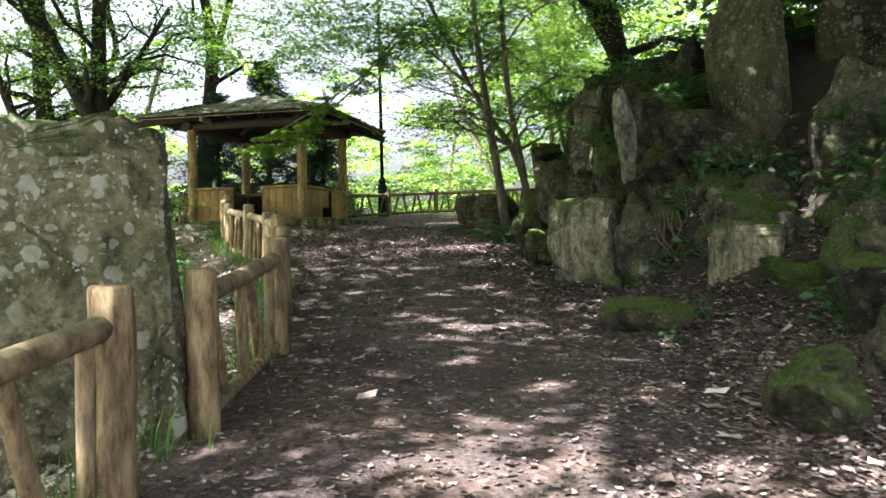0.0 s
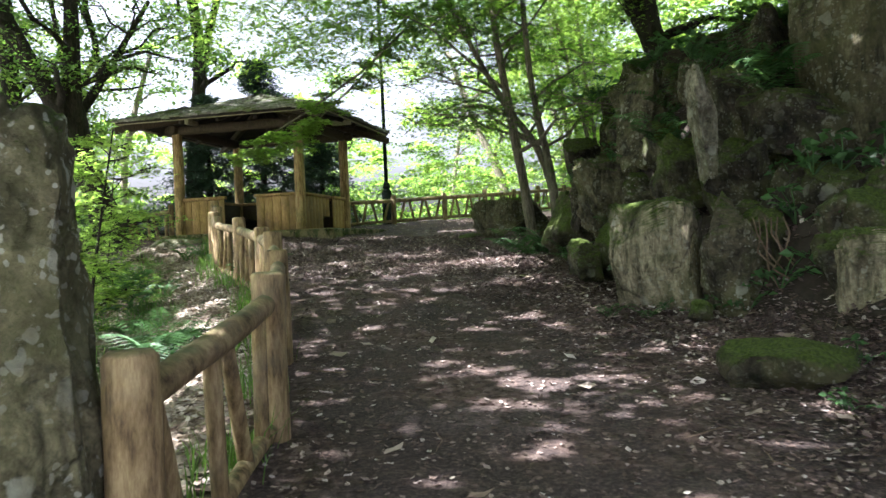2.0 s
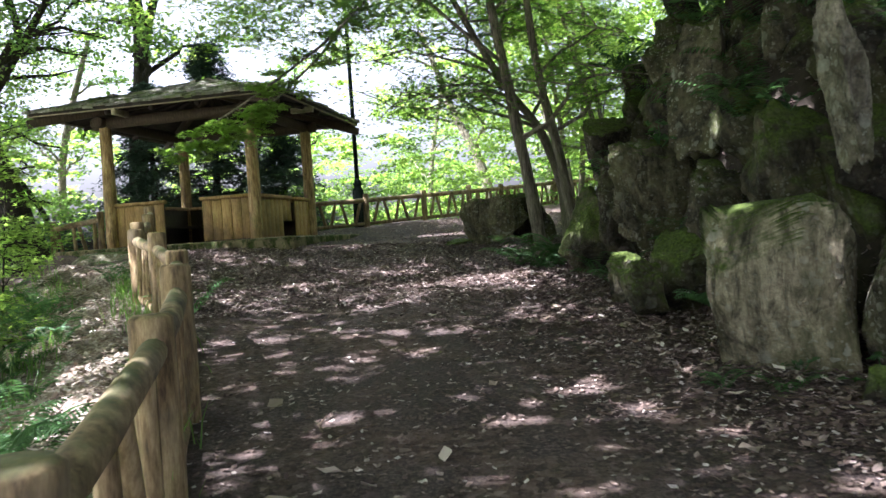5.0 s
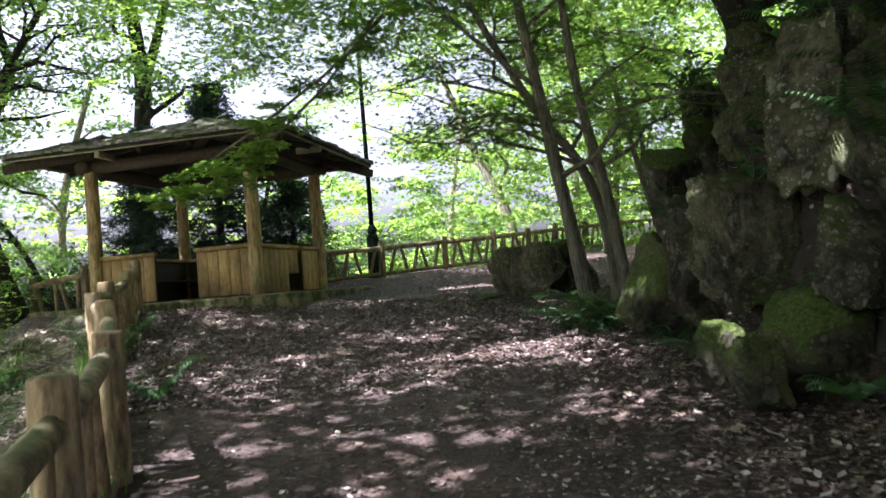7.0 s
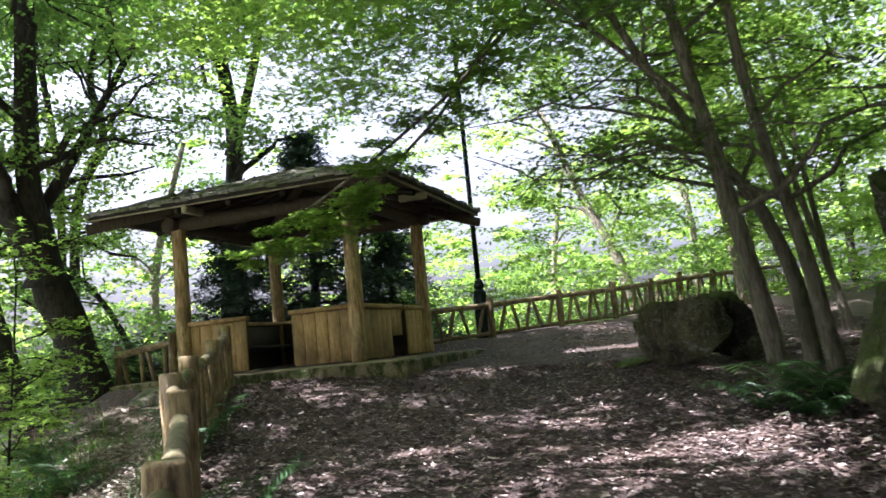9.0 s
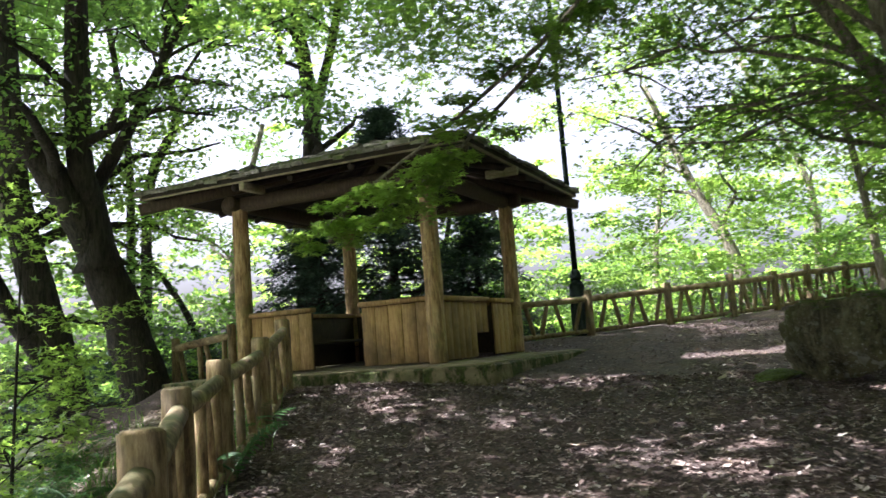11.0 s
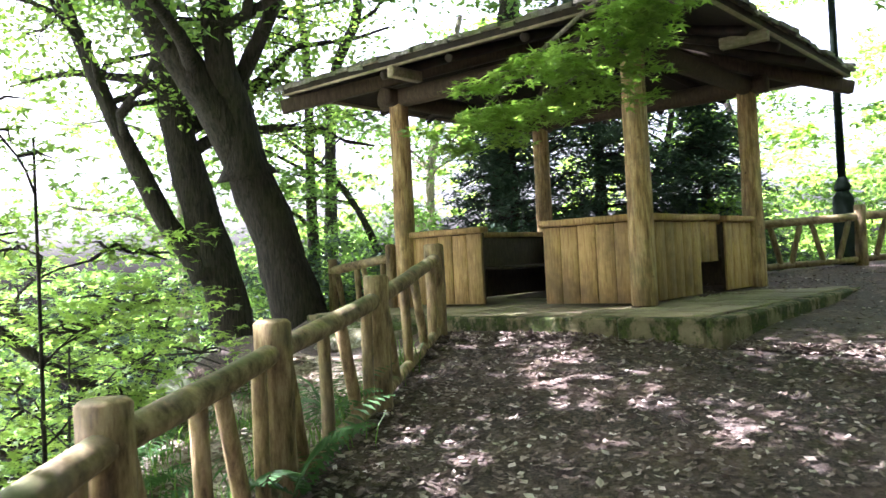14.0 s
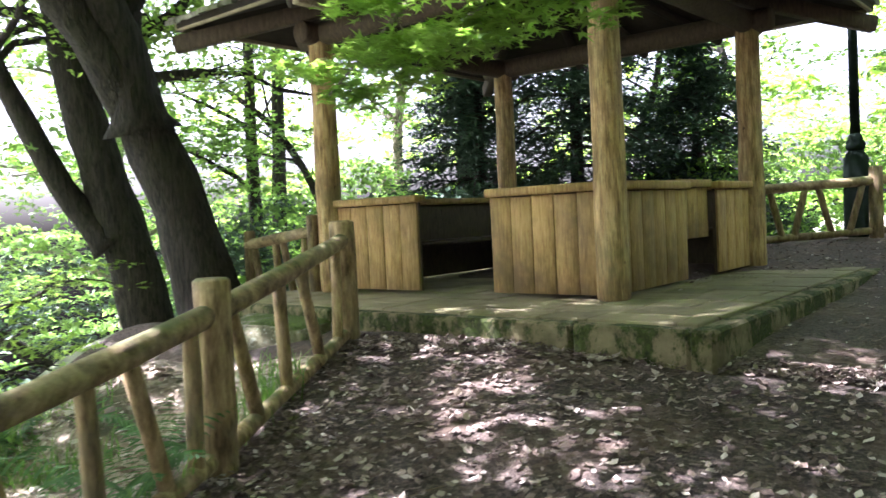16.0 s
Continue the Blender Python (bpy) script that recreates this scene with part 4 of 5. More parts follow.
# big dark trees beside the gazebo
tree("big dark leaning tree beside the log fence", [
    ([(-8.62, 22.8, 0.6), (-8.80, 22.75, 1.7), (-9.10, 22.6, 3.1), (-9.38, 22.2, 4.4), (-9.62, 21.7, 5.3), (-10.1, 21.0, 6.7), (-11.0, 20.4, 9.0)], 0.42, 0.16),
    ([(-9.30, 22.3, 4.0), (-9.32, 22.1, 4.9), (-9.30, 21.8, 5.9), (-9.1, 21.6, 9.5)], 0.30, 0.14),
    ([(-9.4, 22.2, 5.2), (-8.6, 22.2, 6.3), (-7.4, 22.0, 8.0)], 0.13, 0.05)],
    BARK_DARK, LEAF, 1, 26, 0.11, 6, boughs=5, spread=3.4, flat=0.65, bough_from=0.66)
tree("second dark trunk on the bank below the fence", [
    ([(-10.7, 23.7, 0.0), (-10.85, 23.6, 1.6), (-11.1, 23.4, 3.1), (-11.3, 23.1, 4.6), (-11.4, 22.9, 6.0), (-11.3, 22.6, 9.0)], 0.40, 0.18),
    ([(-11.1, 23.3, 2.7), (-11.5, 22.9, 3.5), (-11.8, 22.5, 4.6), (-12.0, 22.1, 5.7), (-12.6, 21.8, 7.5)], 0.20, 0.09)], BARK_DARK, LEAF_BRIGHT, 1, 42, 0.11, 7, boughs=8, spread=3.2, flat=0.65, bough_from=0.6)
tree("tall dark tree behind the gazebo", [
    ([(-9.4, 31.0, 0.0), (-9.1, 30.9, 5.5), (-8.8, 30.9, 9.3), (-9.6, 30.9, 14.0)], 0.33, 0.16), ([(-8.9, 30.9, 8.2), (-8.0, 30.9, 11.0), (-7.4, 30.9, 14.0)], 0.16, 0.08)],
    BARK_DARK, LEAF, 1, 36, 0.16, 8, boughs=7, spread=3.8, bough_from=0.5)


tree("leafy sapling with bright yellow-green leaves on the bank", [([(-6.9, 17.3, -0.3), (-6.7, 17.2, 1.6), (-6.4, 17.0, 3.6)], 0.022, 0.008)], BARK_DARK, LEAF_BRIGHT, 1, 16, 0.075, 11, boughs=11, spread=1.25, flat=0.75, shape="maple", bough_from=0.25, clump=(0.35, 0.35, 0.12))
tree("leafy sapling with bright yellow-green leaves on the bank", [([(-6.2, 14.4, -0.4), (-6.1, 14.4, 1.4), (-6.0, 14.3, 3.0)], 0.022, 0.008)], BARK_DARK, LEAF_BRIGHT, 1, 16, 0.075, 12, boughs=10, spread=1.1, flat=0.75, shape="maple", bough_from=0.25, clump=(0.35, 0.35, 0.12))
tree("leafy sapling with bright green leaves below the fence", [([(-8.3, 18.6, -0.9), (-8.2, 18.5, 0.8), (-8.0, 18.4, 2.2)], 0.022, 0.008)], BARK_DARK, LEAF_BRIGHT, 1, 16, 0.08, 13, boughs=10, spread=1.3, flat=0.75, shape="maple", bough_from=0.25, clump=(0.35, 0.35, 0.12))
tree("leafy sapling with layered bright leaves on the bank", [([(-5.5, 13.2, -0.6), (-5.2, 13.1, 1.4), (-4.8, 13.0, 3.4)], 0.03, 0.01), ([(-5.6, 11.4, -0.6), (-5.5, 11.4, 1.0), (-5.0, 11.3, 2.6)], 0.025, 0.01)], BARK_DARK, LEAF_BRIGHT, 1, 22, 0.075, 17, boughs=9, spread=0.9, flat=0.82, shape="maple", bough_from=0.3, clump=(0.35, 0.35, 0.06))
for k, (x, y, z, dx, r) in enumerate(((-13.5, 35, -3, 1.5, 0.22), (-4.5, 39, -4, -1.2, 0.2), (5.5, 38, -2, -2.0, 0.18), (9.5, 35, -1, -1.0, 0.16), (-16.5, 28, -4, 1.0, 0.26), (-20, 22, -6, 2.5, 0.24), (0.2, 41, -4, 1.0, 0.2), (-12.0, 27.5, -1, -0.8, 0.15))):
    tree("slender woodland tree standing below the drop", [([(x, y, z), (x + 0.2 * dx, y, z + 4.5), (x + 0.15 * dx, y, z + 8.5), (x + dx, y, z + 13)], r, r * 0.4)], BARK_DARK if k % 2 else BARK, LEAF, 1, 22, 0.18, 60 + k, boughs=9, spread=3.0, flat=0.7, bough_from=0.4)


def conifer(label, x, y, z, h, r, seed, tone=LEAF_DARK):
    rnd = random.Random(seed)
    root = thing("conifer", label, "tree", (x, y, z))
    part("trunk", tube(bmesh.new(), [(0, 0, 0), (0.03, 0, h * 0.5), (0, 0.02, h)], [0.16, 0.09, 0.02], 9, 0.15, seed), BARK_DARK, root)
    bm, clumps = bmesh.new(), []
    zz = 0.5
    while zz < h:
        t = zz / h
        for _ in range(6):
            a = rnd.uniform(0, 6.28)
            L = r * (1 - t) ** 0.8 * rnd.uniform(0.7, 1.1) + 0.15
            e = Vector((math.cos(a) * L, math.sin(a) * L, zz - 0.25 * L))
            tube(bm, [(0, 0, zz), (e.x * 0.5, e.y * 0.5, zz + 0.03), e], [0.03, 0.02, 0.006], 5, cap=False)
            for q in (0.35, 0.6, 0.8, 1.0):
                clumps.append((e.x * q, e.y * q, zz - 0.25 * L * q, 0.36, 0.36, 0.2))
        zz += 0.30
    part("bough_spray", bm, BARK_DARK, root)["kind"] = "stuff"
    leaf_cloud("crown", clumps, 48, 0.17, tone, root, seed, 0.75, "needle", "stuff")
    return root


conifer("dense dark conifer behind the gazebo", -6.2, 28.6, 1.6, 6.3, 2.4, 21)
conifer("dense dark conifer behind the gazebo", -4.4, 29.4, 1.4, 4.2, 1.9, 22)
conifer("dense dark conifer behind the gazebo", -8.1, 28.9, 1.2, 5.6, 2.2, 23)

# maple bough hanging before the gazebo
def hanging_bough(label, pts, seed, per, size, leaf):
    rnd = random.Random(seed)
    foot = Vector(pts[0])
    root = thing("maple_bough", label, "branch", foot)
    P = [Vector(p) - foot for p in pts]
    part("branch", tube(bmesh.new(), P, [0.03 * (1 - 0.8 * i / (len(P) - 1)) for i in range(len(P))], 7, 0.1, seed), BARK, root)
    clumps = []
    bm = bmesh.new()
    for a, b in zip(P, P[1:]):
        for k in range(5):
            q = a.lerp(b, k / 5)
            e = q + Vector((rnd.uniform(-0.40, 0.40), rnd.uniform(-0.40, 0.40), rnd.uniform(-0.28, 0.10)))
            tube(bm, [q, q.lerp(e, 0.5) + Vector((0, 0, 0.04)), e], [0.007, 0.005, 0.002], 5, cap=False)
            clumps.append((*e, 0.24, 0.24, 0.07))
            clumps.append((*q.lerp(e, 0.5), 0.22, 0.22, 0.06))
    part("twig_spray", bm, BARK, root)["kind"] = "stuff"
    leaf_cloud("leaves", clumps, per, size, leaf, root, seed, 0.8, "maple", "stuff")


hanging_bough("maple bough with bright green leaves hanging before the gazebo", [(-0.6, 18.6, 6.4), (-1.9, 18.8, 5.3), (-3.0, 19.1, 4.65), (-3.9, 19.35, 4.2), (-4.4, 19.5, 3.9), (-4.85, 19.6, 3.62)], 31, 66, 0.085, LEAF_BRIGHT)
hanging_bough("maple bough with bright green leaves hanging before the gazebo", [(-0.8, 19.0, 6.6), (-2.0, 19.2, 5.2), (-3.0, 19.4, 4.4), (-3.6, 19.5, 4.05), (-4.2, 19.6, 3.8)], 32, 66, 0.085, LEAF_BRIGHT)


def thicket(label, boxes, per, size, leaf, seed, flat=0.6, name="bushes", shape="blade", layer=0.38, droop=0.0):
    """A mass of undergrowth or far woods: clumps of leaves within boxes x0, x1, y0, y1, z0, z1, number."""
    g = random.Random(seed)
    clumps = []
    for x0, x1, y0, y1, z0, z1, n in boxes:
        for _ in range(n):
            s = g.uniform(0.5, 1.5)
            clumps.append((g.uniform(x0, x1), g.uniform(y0, y1), g.uniform(z0, z1), 0.9 * s, 0.9 * s, layer * s))
    ob = leaf_cloud(name, clumps, per, size, leaf, None, seed, flat, shape, droop=droop)
    return tagged(ob, label, "foliage", kind="stuff")


# woods below the drop, behind the fence and the gazebo, and on the far side of the valley
thicket("bright green bushes below the far fence", [(-4.5, 12, 30.5, 37, -1.0, 5.0, 300), (2, 18, 33, 42, -1.0, 8.0, 190)], 60, 0.17, LEAF_BRIGHT, 41, 0.75, layer=0.11, droop=0.22)
thicket("mid-green maples below the far fence", [(-4.5, 12, 30.5, 37, -1.0, 5.6, 320), (2, 18, 33, 42, -1.0, 9.0, 220)], 60, 0.15, LEAF, 54, 0.75, layer=0.11, droop=0.22)
thicket("mid-green bushes beside the gazebo and lamp", [(-5.5, 0.8, 28.6, 30.8, 1.2, 3.6, 90)], 90, 0.10, LEAF, 42)
thicket("tangled bushes behind the gazebo", [(-16, -7, 26.5, 33, -1.0, 3.6, 230)], 60, 0.15, LEAF, 43)
thicket("leafy saplings on the bank below the log fence", [(-17, -10.5, 12, 26, -5.0, 5.5, 210), (-9.5, -6.5, 12, 18, -3.5, -0.3, 60), (-14, -9.6, 24, 28, 0.5, 4.5, 90), (-9.0, -6.2, 17.5, 21.0, 0.2, 1.4, 26)], 34, 0.13, LEAF, 44, 0.7, shape="maple", layer=0.11, droop=0.22)
thicket("shaded shrubs on the mound behind the gazebo", [(-12.5, -7.2, 25.8, 29.5, 0.8, 3.3, 90), (-7.5, -2.5, 27.6, 30.0, 1.2, 2.8, 50)], 70, 0.12, LEAF_DARK, 56, 0.7, layer=0.15, droop=0.2)
thicket("shaded evergreen shrubs on the bank beside the gazebo", [(-13.0, -8.6, 24.6, 27.4, 0.4, 2.9, 80), (-15.0, -11.2, 19.0, 24.5, -1.5, 2.6, 90)], 60, 0.12, LEAF_DARK, 57, 0.7, layer=0.14, droop=0.2)
thicket("woods beyond the valley", [(-40, 40, 44, 66, -8, 13, 380), (-30, 30, 42, 56, -6, 8, 600)], 44, 0.40, LEAF_BRIGHT, 45, 0.75, layer=0.11, droop=0.22)
thicket("woods on the side of the valley", [(-50, -22, 4, 52, -9, 11, 320), (-40, -20, 10, 50, -7, 4, 200)], 44, 0.36, LEAF, 46, 0.75, layer=0.11, droop=0.22)
thicket("woods behind the rocky slope", [(7, 22, -4, 34, 5.5, 14, 300), (5.5, 11, 10, 19, 4.2, 9.5, 220)], 70, 0.22, LEAF, 47)
thicket("woods beyond the bend of the path", [(5, 20, 20, 32, 3.0, 9, 330), (3.6, 11, 22.5, 30, 2.8, 8.5, 150)], 60, 0.17, LEAF_BRIGHT, 49, 0.75, layer=0.11, droop=0.22)
# Dapples imply a canopy; several out-of-view boxes are added to cast shade.
thicket("leafy canopy over the path, with unseen parts added for shade", [(-15, -2, -6, 21, 8.0, 10.5, 850), (-7.5, -3.2, 3.0, 10.5, 8.0, 10.5, 62), (-2.6, 2.5, 10.2, 15.5, 8.5, 11, 230), (-2, 9, 17, 30, 9.0, 12, 70), (-27, -9, -8, 24, 11, 15, 340), (-18, 2, 20, 31, 11, 14, 520), (-32, -12, 18, 36, 13, 16, 420)], 76, 0.24, LEAF, 48)
# Out-of-view foliage added to hold back sky fill from the open left.
thicket("unseen woods added on the bank to cut skylight from the left", [(-22, -7, -12, 11, 1, 11, 380)], 60, 0.24, LEAF, 53)
# Leaf layer added above the view to keep sun off the slope.
thicket("unseen leaves added over path and slope to shade the rocks", [(-3.0, 9, 0, 17, 7.2, 10.0, 1100)], 76, 0.24, LEAF, 52, 0.7)
thicket("maple leaves spreading over the path", [(-4.5, 4.5, 15, 25, 6.0, 9.0, 260)], 80, 0.085, LEAF_BRIGHT, 50, 0.75, shape="maple", layer=0.11, droop=0.22)
thicket("layered sprays of a maple crown reaching over the path", [(-5.6, 3.4, 16.4, 20.6, 5.7, 7.3, 120), (-4.0, 0.2, 17.6, 19.6, 5.3, 6.8, 70), (-1.0, 6.0, 19.5, 24.0, 4.4, 7.6, 80)], 85, 0.085, LEAF_BRIGHT, 55, 0.82, shape="maple", layer=0.09, droop=0.3)

# ---- lamp ----
def lamp_post(x, y):
    z = ground_z(x, y)
    root = thing("lamp_post", "slim dark green lamp post with a broad foot", "lamp post", (x, y, z))
    part("foot", tube(bmesh.new(), [(0, 0, -0.1), (0, 0, 0.05), (0, 0, 0.07), (0, 0, 1.0), (0, 0, 1.04), (0, 0, 1.12)], [0.19, 0.19, 0.165, 0.155, 0.14, 0.085], 12), LAMP_METAL, root)
    part("collar", tube(bmesh.new(), [(0, 0, 1.12), (0, 0, 1.15), (0, 0, 1.2), (0, 0, 1.32), (0, 0, 1.34)], [0.10, 0.12, 0.12, 0.075, 0.06], 12), LAMP_METAL, root)
    part("pole", tube(bmesh.new(), [(0, 0, 1.3), (0, 0, 4.0), (0, 0, 9.5)], [0.062, 0.054, 0.045], 12), LAMP_METAL, root)


lamp_post(-2.06, 27.6)


# ---- ground cover ----
def scatter(name, label, n, spots, size, material, seed, flat=0.9, lift=0.008, shape="flake"):
    """Loose leaves lying on the ground. spots: function of a random generator giving x, y."""
    g = random.Random(seed)
    at = []
    for _ in range(n):
        x, y = spots(g)
        at.append((x, y, surface_z(x, y) + lift * g.uniform(0.5, 2.0), 0.001, 0.001, 0.001))
    return tagged(leaf_cloud(name, at, 1, size, material, None, seed, flat, shape), label, "leaves", kind="stuff")


def path_spot(g):
    y = 1.0 + 27 * g.random() ** 1.1
    a, b = line_x(FENCE_LINE, y), min(line_x(ROCK_LINE, y), 4.5) + 0.3
    return (a + (b - a) * (g.random() if g.random() < 0.5 else 1 - 0.5 * g.random() ** 1.4), y)


def bank_spot(g):
    y = 2.0 + 18 * g.random()
    return (line_x(FENCE_LINE, y) - 0.15 - 3.2 * g.random() ** 1.2, y)


def edge_spot(g):
    y = 2.5 + 15 * g.random()
    return (line_x(ROCK_LINE, y) - 1.6 * g.random() ** 1.3 + 0.3, y)


scatter("leaf_litter", "brown dead leaves trodden into the path", 60000, path_spot, 0.045, DEAD, 61, 0.86)
scatter("leaf_litter", "dead leaves piled along the foot of the rocks", 14000, edge_spot, 0.06, DEAD, 62, 0.8, 0.015)
scatter("leaf_litter", "pale dry leaves covering the bank", 16000, bank_spot, 0.07, DEAD_PALE, 63, 0.8, 0.015)
def ledge_spot(g):
    y = 6.0 + 12 * g.random()
    return (line_x(ROCK_LINE, y) + 2.6 * g.random(), y)


scatter("leaf_litter", "brown dead leaves caught on the ledges of the slope", 12000, ledge_spot, 0.065, DEAD, 66, 0.75, 0.015)
scatter("fallen_leaves", "large pale curled fallen leaves on the path", 260, path_spot, 0.14, DEAD_PALE, 64, 0.85, 0.02)


def twigs_on_ground():
    g = random.Random(70)
    bm = bmesh.new()
    for _ in range(260):
        x, y = edge_spot(g) if g.random() < 0.7 else path_spot(g)
        a, L = g.uniform(0, 6.28), g.uniform(0.08, 0.35)
        p = [Vector((x + math.cos(a) * L * t + 0.02 * math.sin(7 * t + a), y + math.sin(a) * L * t, 0)) for t in (0, 0.4, 0.7, 1)]
        for q in p:
            q.z = surface_z(q.x, q.y) + 0.012
        tube(bm, p, [0.005, 0.0045, 0.004, 0.002], 5, cap=False)
    tagged(make("twig_litter", bm, TWIG), "thin dry twigs lying among the dead leaves", "twigs", kind="stuff")


twigs_on_ground()


def brushwood(x0, y0):
    """A heap of dead branches on the mound behind the short fence."""
    g = random.Random(73)
    bm = bmesh.new()
    for _ in range(260):
        x, y = x0 + g.gauss(0, 0.9), y0 + g.gauss(0, 0.6)
        z = ground_z(x, y) + g.uniform(0.0, 0.55) * math.exp(-((x - x0) / 1.2) ** 2)
        a, L = g.uniform(0, 6.28), g.uniform(0.5, 1.5)
        e = Vector((math.cos(a) * L, math.sin(a) * L * 0.6, g.uniform(-0.15, 0.4)))
        p = Vector((x, y, z))
        r = g.uniform(0.008, 0.026)
        tube(bm, limb(p, p + e, 0.06 * L, 3, g, 0.05), [r, r * 0.85, r * 0.65, r * 0.3], 5, cap=False)
    tagged(make("brushwood", bm, BARK_DARK), "tangled heap of dead branches behind the short fence", "branches", kind="stuff")


brushwood(-9.0, 26.0)


def grass():
    g = np.random.default_rng(71)
    r = random.Random(71)
    rows = []
    for _ in range(280):
        y = r.uniform(2.0, 20.0)
        x = line_x(FENCE_LINE, y) - r.choice((r.uniform(0.05, 0.3), r.uniform(1.2, 3.4), r.uniform(1.2, 3.4)))
        for _ in range(r.randint(10, 26)):
            rows.append((x + r.gauss(0, 0.10), y + r.gauss(0, 0.10), r.uniform(0.12, 0.34), r.uniform(0, 6.28), r.uniform(0.1, 0.9)))
    v, f = [], []
    for x, y, h, a, bend in rows:
        z = surface_z(x, y) - 0.01
        dx, dy = math.cos(a), math.sin(a)
        n = len(v)
        for t, w in ((0, 0.006), (0.55, 0.005), (1.0, 0.0006)):
            cx, cy, cz = x + dx * bend * h * t * t, y + dy * bend * h * t * t, z + h * t * (1 - 0.25 * bend * t)
            v += [(cx - dy * w, cy + dx * w, cz), (cx + dy * w, cy - dx * w, cz)]
        f += [(n, n + 1, n + 3, n + 2), (n + 2, n + 3, n + 5, n + 4)]
    tagged(array_mesh("grass", np.array(v), np.array(f), LEAF), "tufts of fresh green grass on the bank", "grass", kind="stuff")


grass()


def fern_model():
    root = thing("fern", "low green fern with feathery fronds", "fern", (1.25, 16.2, surface_z(1.25, 16.2) - 0.02), group="ferns")
    for k in range(9):
        a = k * 2.4
        L = 0.42 + 0.12 * math.sin(k * 1.7)
        vs, fs = [], []
        n = 16
        dx, dy = math.cos(a), math.sin(a)
        for i in range(n):
            t = i / n
            p = Vector((dx * L * t, dy * L * t, 0.75 * L * math.sin(1.9 * t + 0.1) * 0.8))
            w = L * 0.26 * math.sin(math.pi * min(1, t * 0.9 + 0.12)) + 0.008
            for s in (-1, 1):
                side = Vector((-dy * s, dx * s, -0.25)) * w + Vector((dx, dy, 0)) * w * 0.35
                m = len(vs)
                b = Vector((dx, dy, 0)) * 0.014
                vs += [p - b, p + side * 0.5 - b * 0.9 + Vector((0, 0, 0.006)), p + side, p + side * 0.5 + b * 0.9]
                fs += [(m, m + 1, m + 2, m + 3)]
        array_mesh("frond", np.array(vs), np.array(fs), FERN, root)
    return root


def plant_model():
    root = thing("leafy_plant", "small broad-leaved green plant among the rocks", "plant", (2.45, 9.6, surface_z(2.45, 9.6) - 0.02), group="rock plants")
    g = random.Random(77)
    bm = bmesh.new()
    cl = []
    for k in range(9):
        e = Vector((g.uniform(-0.22, 0.22), g.uniform(-0.22, 0.22), g.uniform(0.10, 0.34)))
        tube(bm, [(0, 0, 0), e * 0.5 + Vector((0, 0, 0.05)), e], [0.006, 0.005, 0.003], 5, cap=False)
        cl.append((*e, 0.05, 0.05, 0.02))
    part("stalk_tuft", bm, FERN, root)["kind"] = "stuff"
    leaf_cloud("leaf_tuft", cl, 4, 0.10, FERN, root, 77, 0.7, kind="stuff")
    return root


fern, plant = fern_model(), plant_model()
spots = random.Random(81)


def put_on(model, x, y, size, z=None):
    m = pose(x, y, surface_z(x, y) - 0.02 if z is None else z, spots.uniform(-15, 15), spots.uniform(-15, 15), spots.uniform(0, 360))
    return copy_thing(model, m @ Matrix.Diagonal((size, size, size, 1)))


bpy.context.view_layer.update()
GRAPH = bpy.context.evaluated_depsgraph_get()


def rest_z(x, y, top=6.3):
    """The height of the first rock or earth under a point below the leaf canopy."""
    hit, place, normal, _, ob, _ = scene.ray_cast(GRAPH, Vector((x, y, top)), Vector((0, 0, -1)))
    return place.z - 0.03 if hit else ground_z(x, y)


for x, y, s in ((1.5, 16.6, 1.6), (1.15, 16.4, 1.5), (0.95, 16.8, 1.2), (1.7, 15.2, 1.0), (1.75, 14.4, 1.0), (1.7, 16.1, 1.0), (2.1, 12.4, 1.0), (2.3, 12.7, 0.9), (1.3, 10.15, 0.5), (1.6, 9.95, 0.5), (2.1, 8.1, 0.5), (-3.2, 14.6, 1.1), (-4.6, 17.2, 1.3), (-5.2, 18.3, 1.2), (-5.8, 19.0, 1.2), (-2.6, 9.6, 1.0)):
    put_on(fern, x, y, s)
for k in range(34):
    y = spots.uniform(7.0, 19.5)
    put_on(fern, line_x(FENCE_LINE, y) - spots.uniform(1.0, 2.6), y, spots.uniform(0.8, 1.4))
for k in range(60):
    y = spots.uniform(3.5, 17)
    x = line_x(ROCK_LINE, y) + spots.uniform(0.2, 3.2)
    put_on(fern if k % 3 == 0 else plant, x, y, spots.uniform(0.8, 1.5), rest_z(x, y))
for x, y, s in ((2.7, 9.4, 1.2), (2.2, 9.9, 0.7), (2.55, 7.8, 0.8), (3.3, 6.6, 1.1), (3.7, 6.5, 1.3), (1.9, 10.35, 0.6), (-1.75, 4.1, 0.5), (2.0, 6.9, 0.5)):
    put_on(plant, x, y, s)

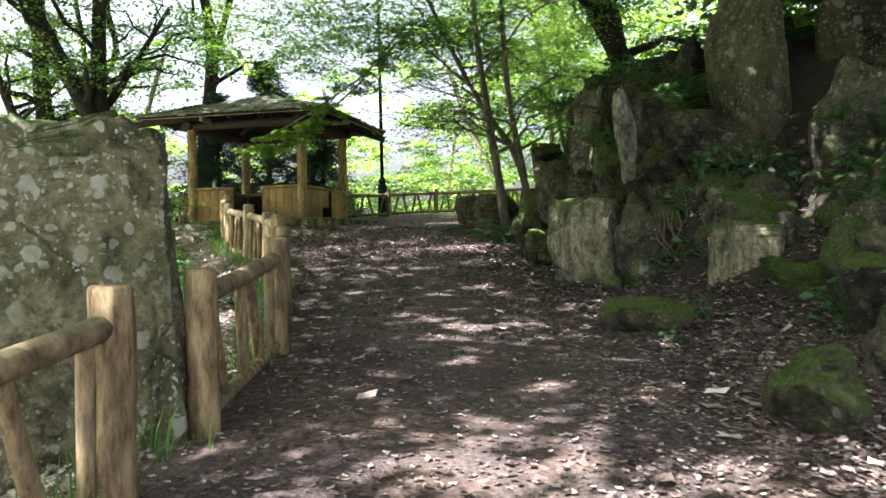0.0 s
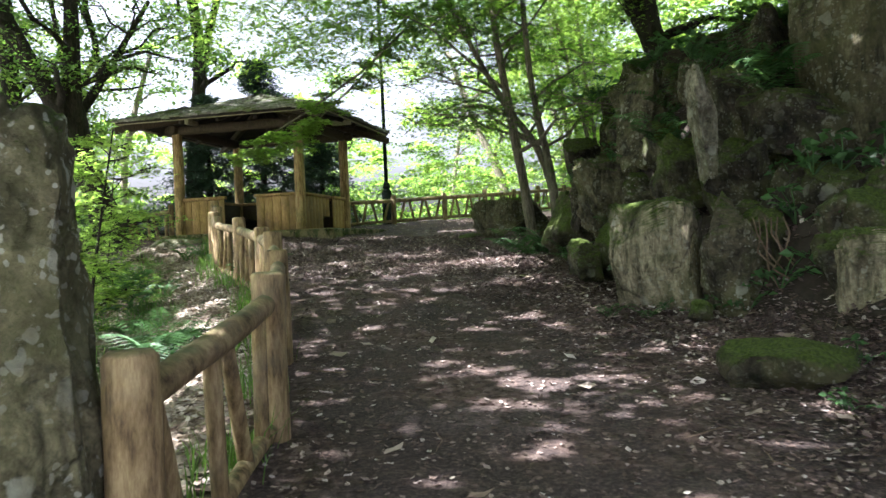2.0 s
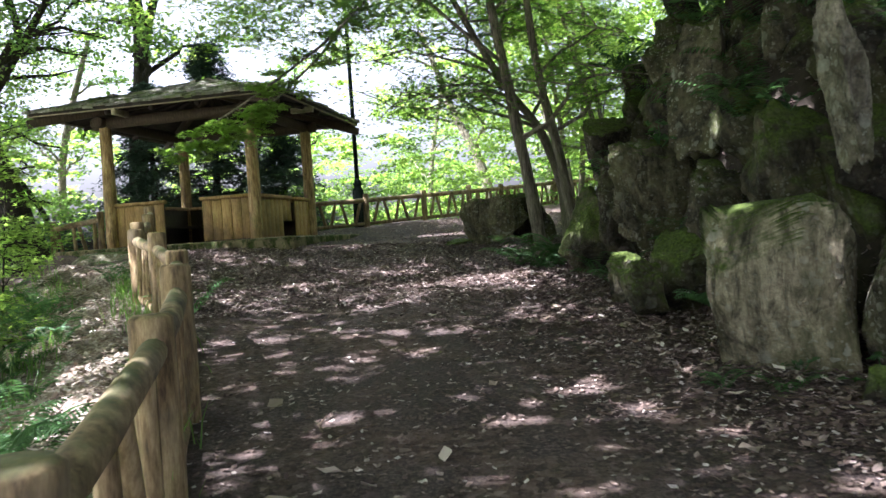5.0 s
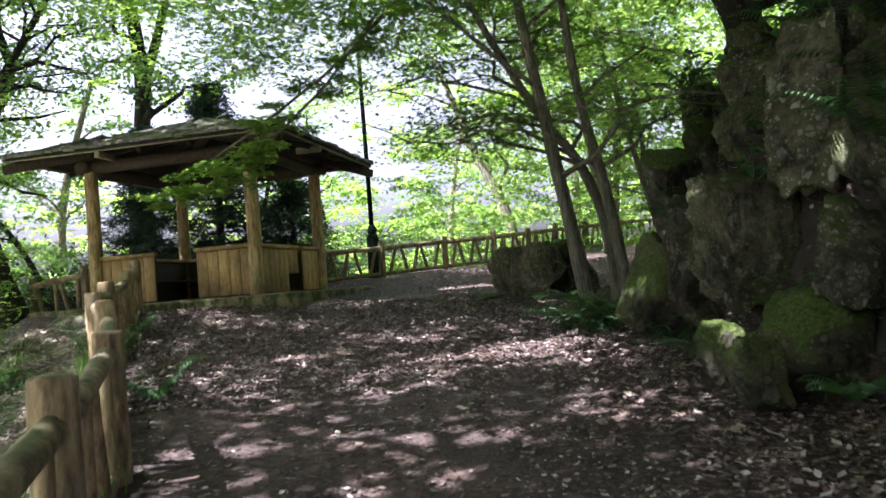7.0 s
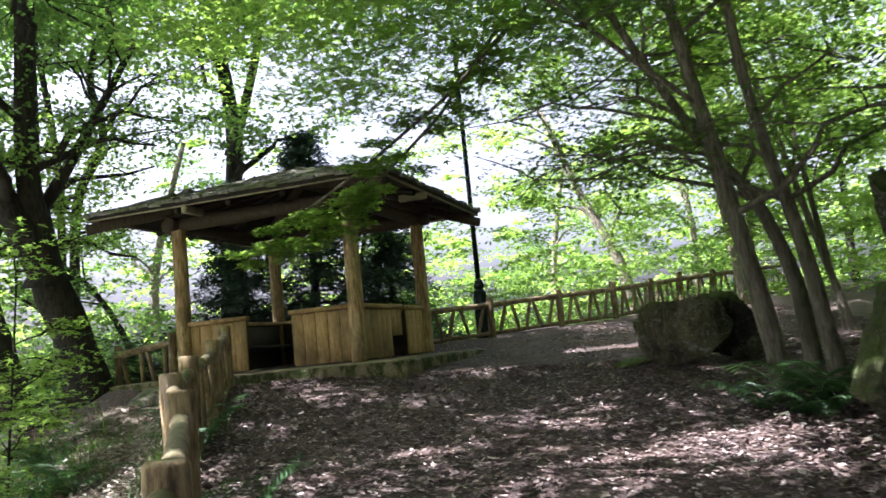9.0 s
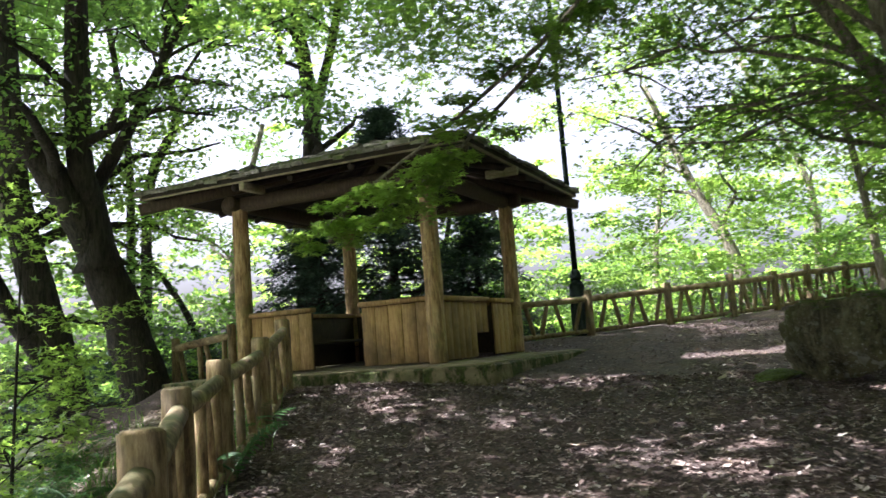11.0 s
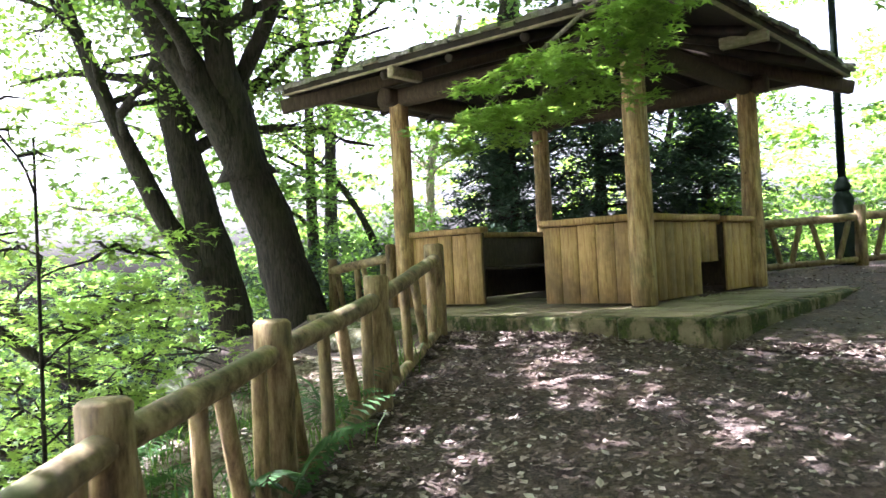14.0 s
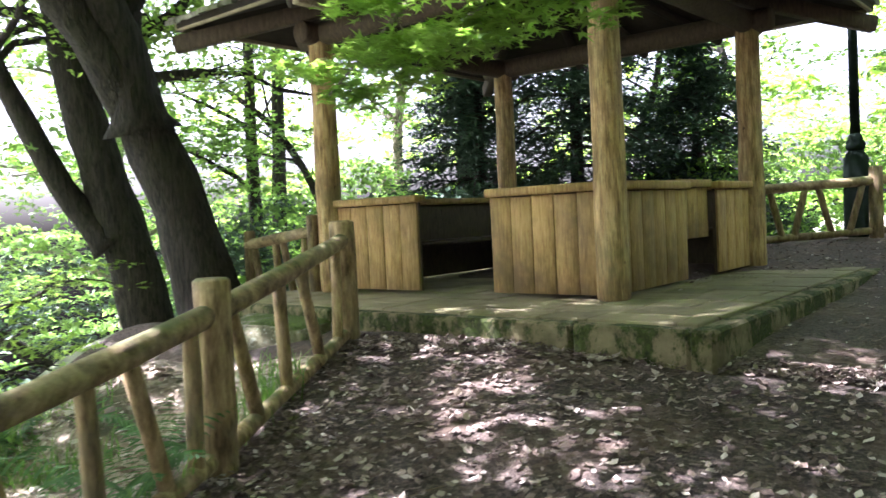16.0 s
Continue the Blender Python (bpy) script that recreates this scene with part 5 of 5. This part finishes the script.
rock("stone_step", "pale flat stone landing beside the end of the fence", -6.75, 21.35, 1.3, 0.9, 0.3, 90, ROCK_PALE, z=surface_z(-6.75, 21.35) - 0.12, block=0.8, rough=0.05, cuts=2)
for x, y, s in ((3.2, 9.75, 1.2), (3.5, 9.8, 1.3), (3.9, 9.7, 1.4), (4.25, 9.6, 1.3), (2.95, 9.6, 1.2), (4.5, 8.4, 1.2), (3.0, 12.6, 1.3)):
    put_on(plant, x, y, s, rest_z(x, y))
for x, y, s in ((2.05, 13.3, 1.2), (2.3, 13.1, 1.3), (2.45, 12.4, 1.2), (2.6, 12.9, 1.2), (1.95, 15.3, 1.1), (3.4, 11.0, 1.6), (3.7, 11.4, 1.7), (3.5, 11.6, 1.5), (3.2, 11.5, 1.3), (2.9, 13.0, 1.4), (3.3, 13.3, 1.2), (2.5, 14.0, 1.0), (3.9, 11.8, 1.4), (4.4, 8.1, 1.1)):
    put_on(fern, x, y, s, rest_z(x, y))


def end_spot(g):
    y = 14.0 + 9.0 * g.random()
    a = line_x(FENCE_LINE, min(y, 20.5))
    return (a + (3.5 - a) * g.random() ** 1.3, min(y, 20.6 + 0.3 * g.random()) if a < -3 else y)


scatter("leaf_litter", "dark brown leaves lying before the gazebo", 22000, end_spot, 0.055, DEAD_MIXED, 65, 0.8, 0.012)


def hanging_roots():
    """Thin pale roots creeping down the dark upright rock."""
    g = random.Random(91)
    for k in range(6):
        x, y = 2.55 + 0.05 * k, 9.62 - 0.02 * k
        p = [Vector((x + g.uniform(-0.05, 0.05) * i, y - 0.05 * i + g.uniform(-0.02, 0.02), 1.75 - 0.16 * i)) for i in range(5)]
        p.append(on_ground(p[-1].x + 0.05, p[-1].y - 0.08, -0.02))
        ob = make("hanging_root", tube(bmesh.new(), p, [0.006, 0.009, 0.01, 0.011, 0.011, 0.012], 6, 0.2, k), TWIG)
        tagged(ob, "thin pale root creeping down a dark rock", "root", "creeping roots")


hanging_roots()
rock("flat_rock", "small flat mossy stone lying in the path", 0.3, 20.35, 0.75, 0.5, 0.14, 93, ROCK_MOSS, block=0.5)
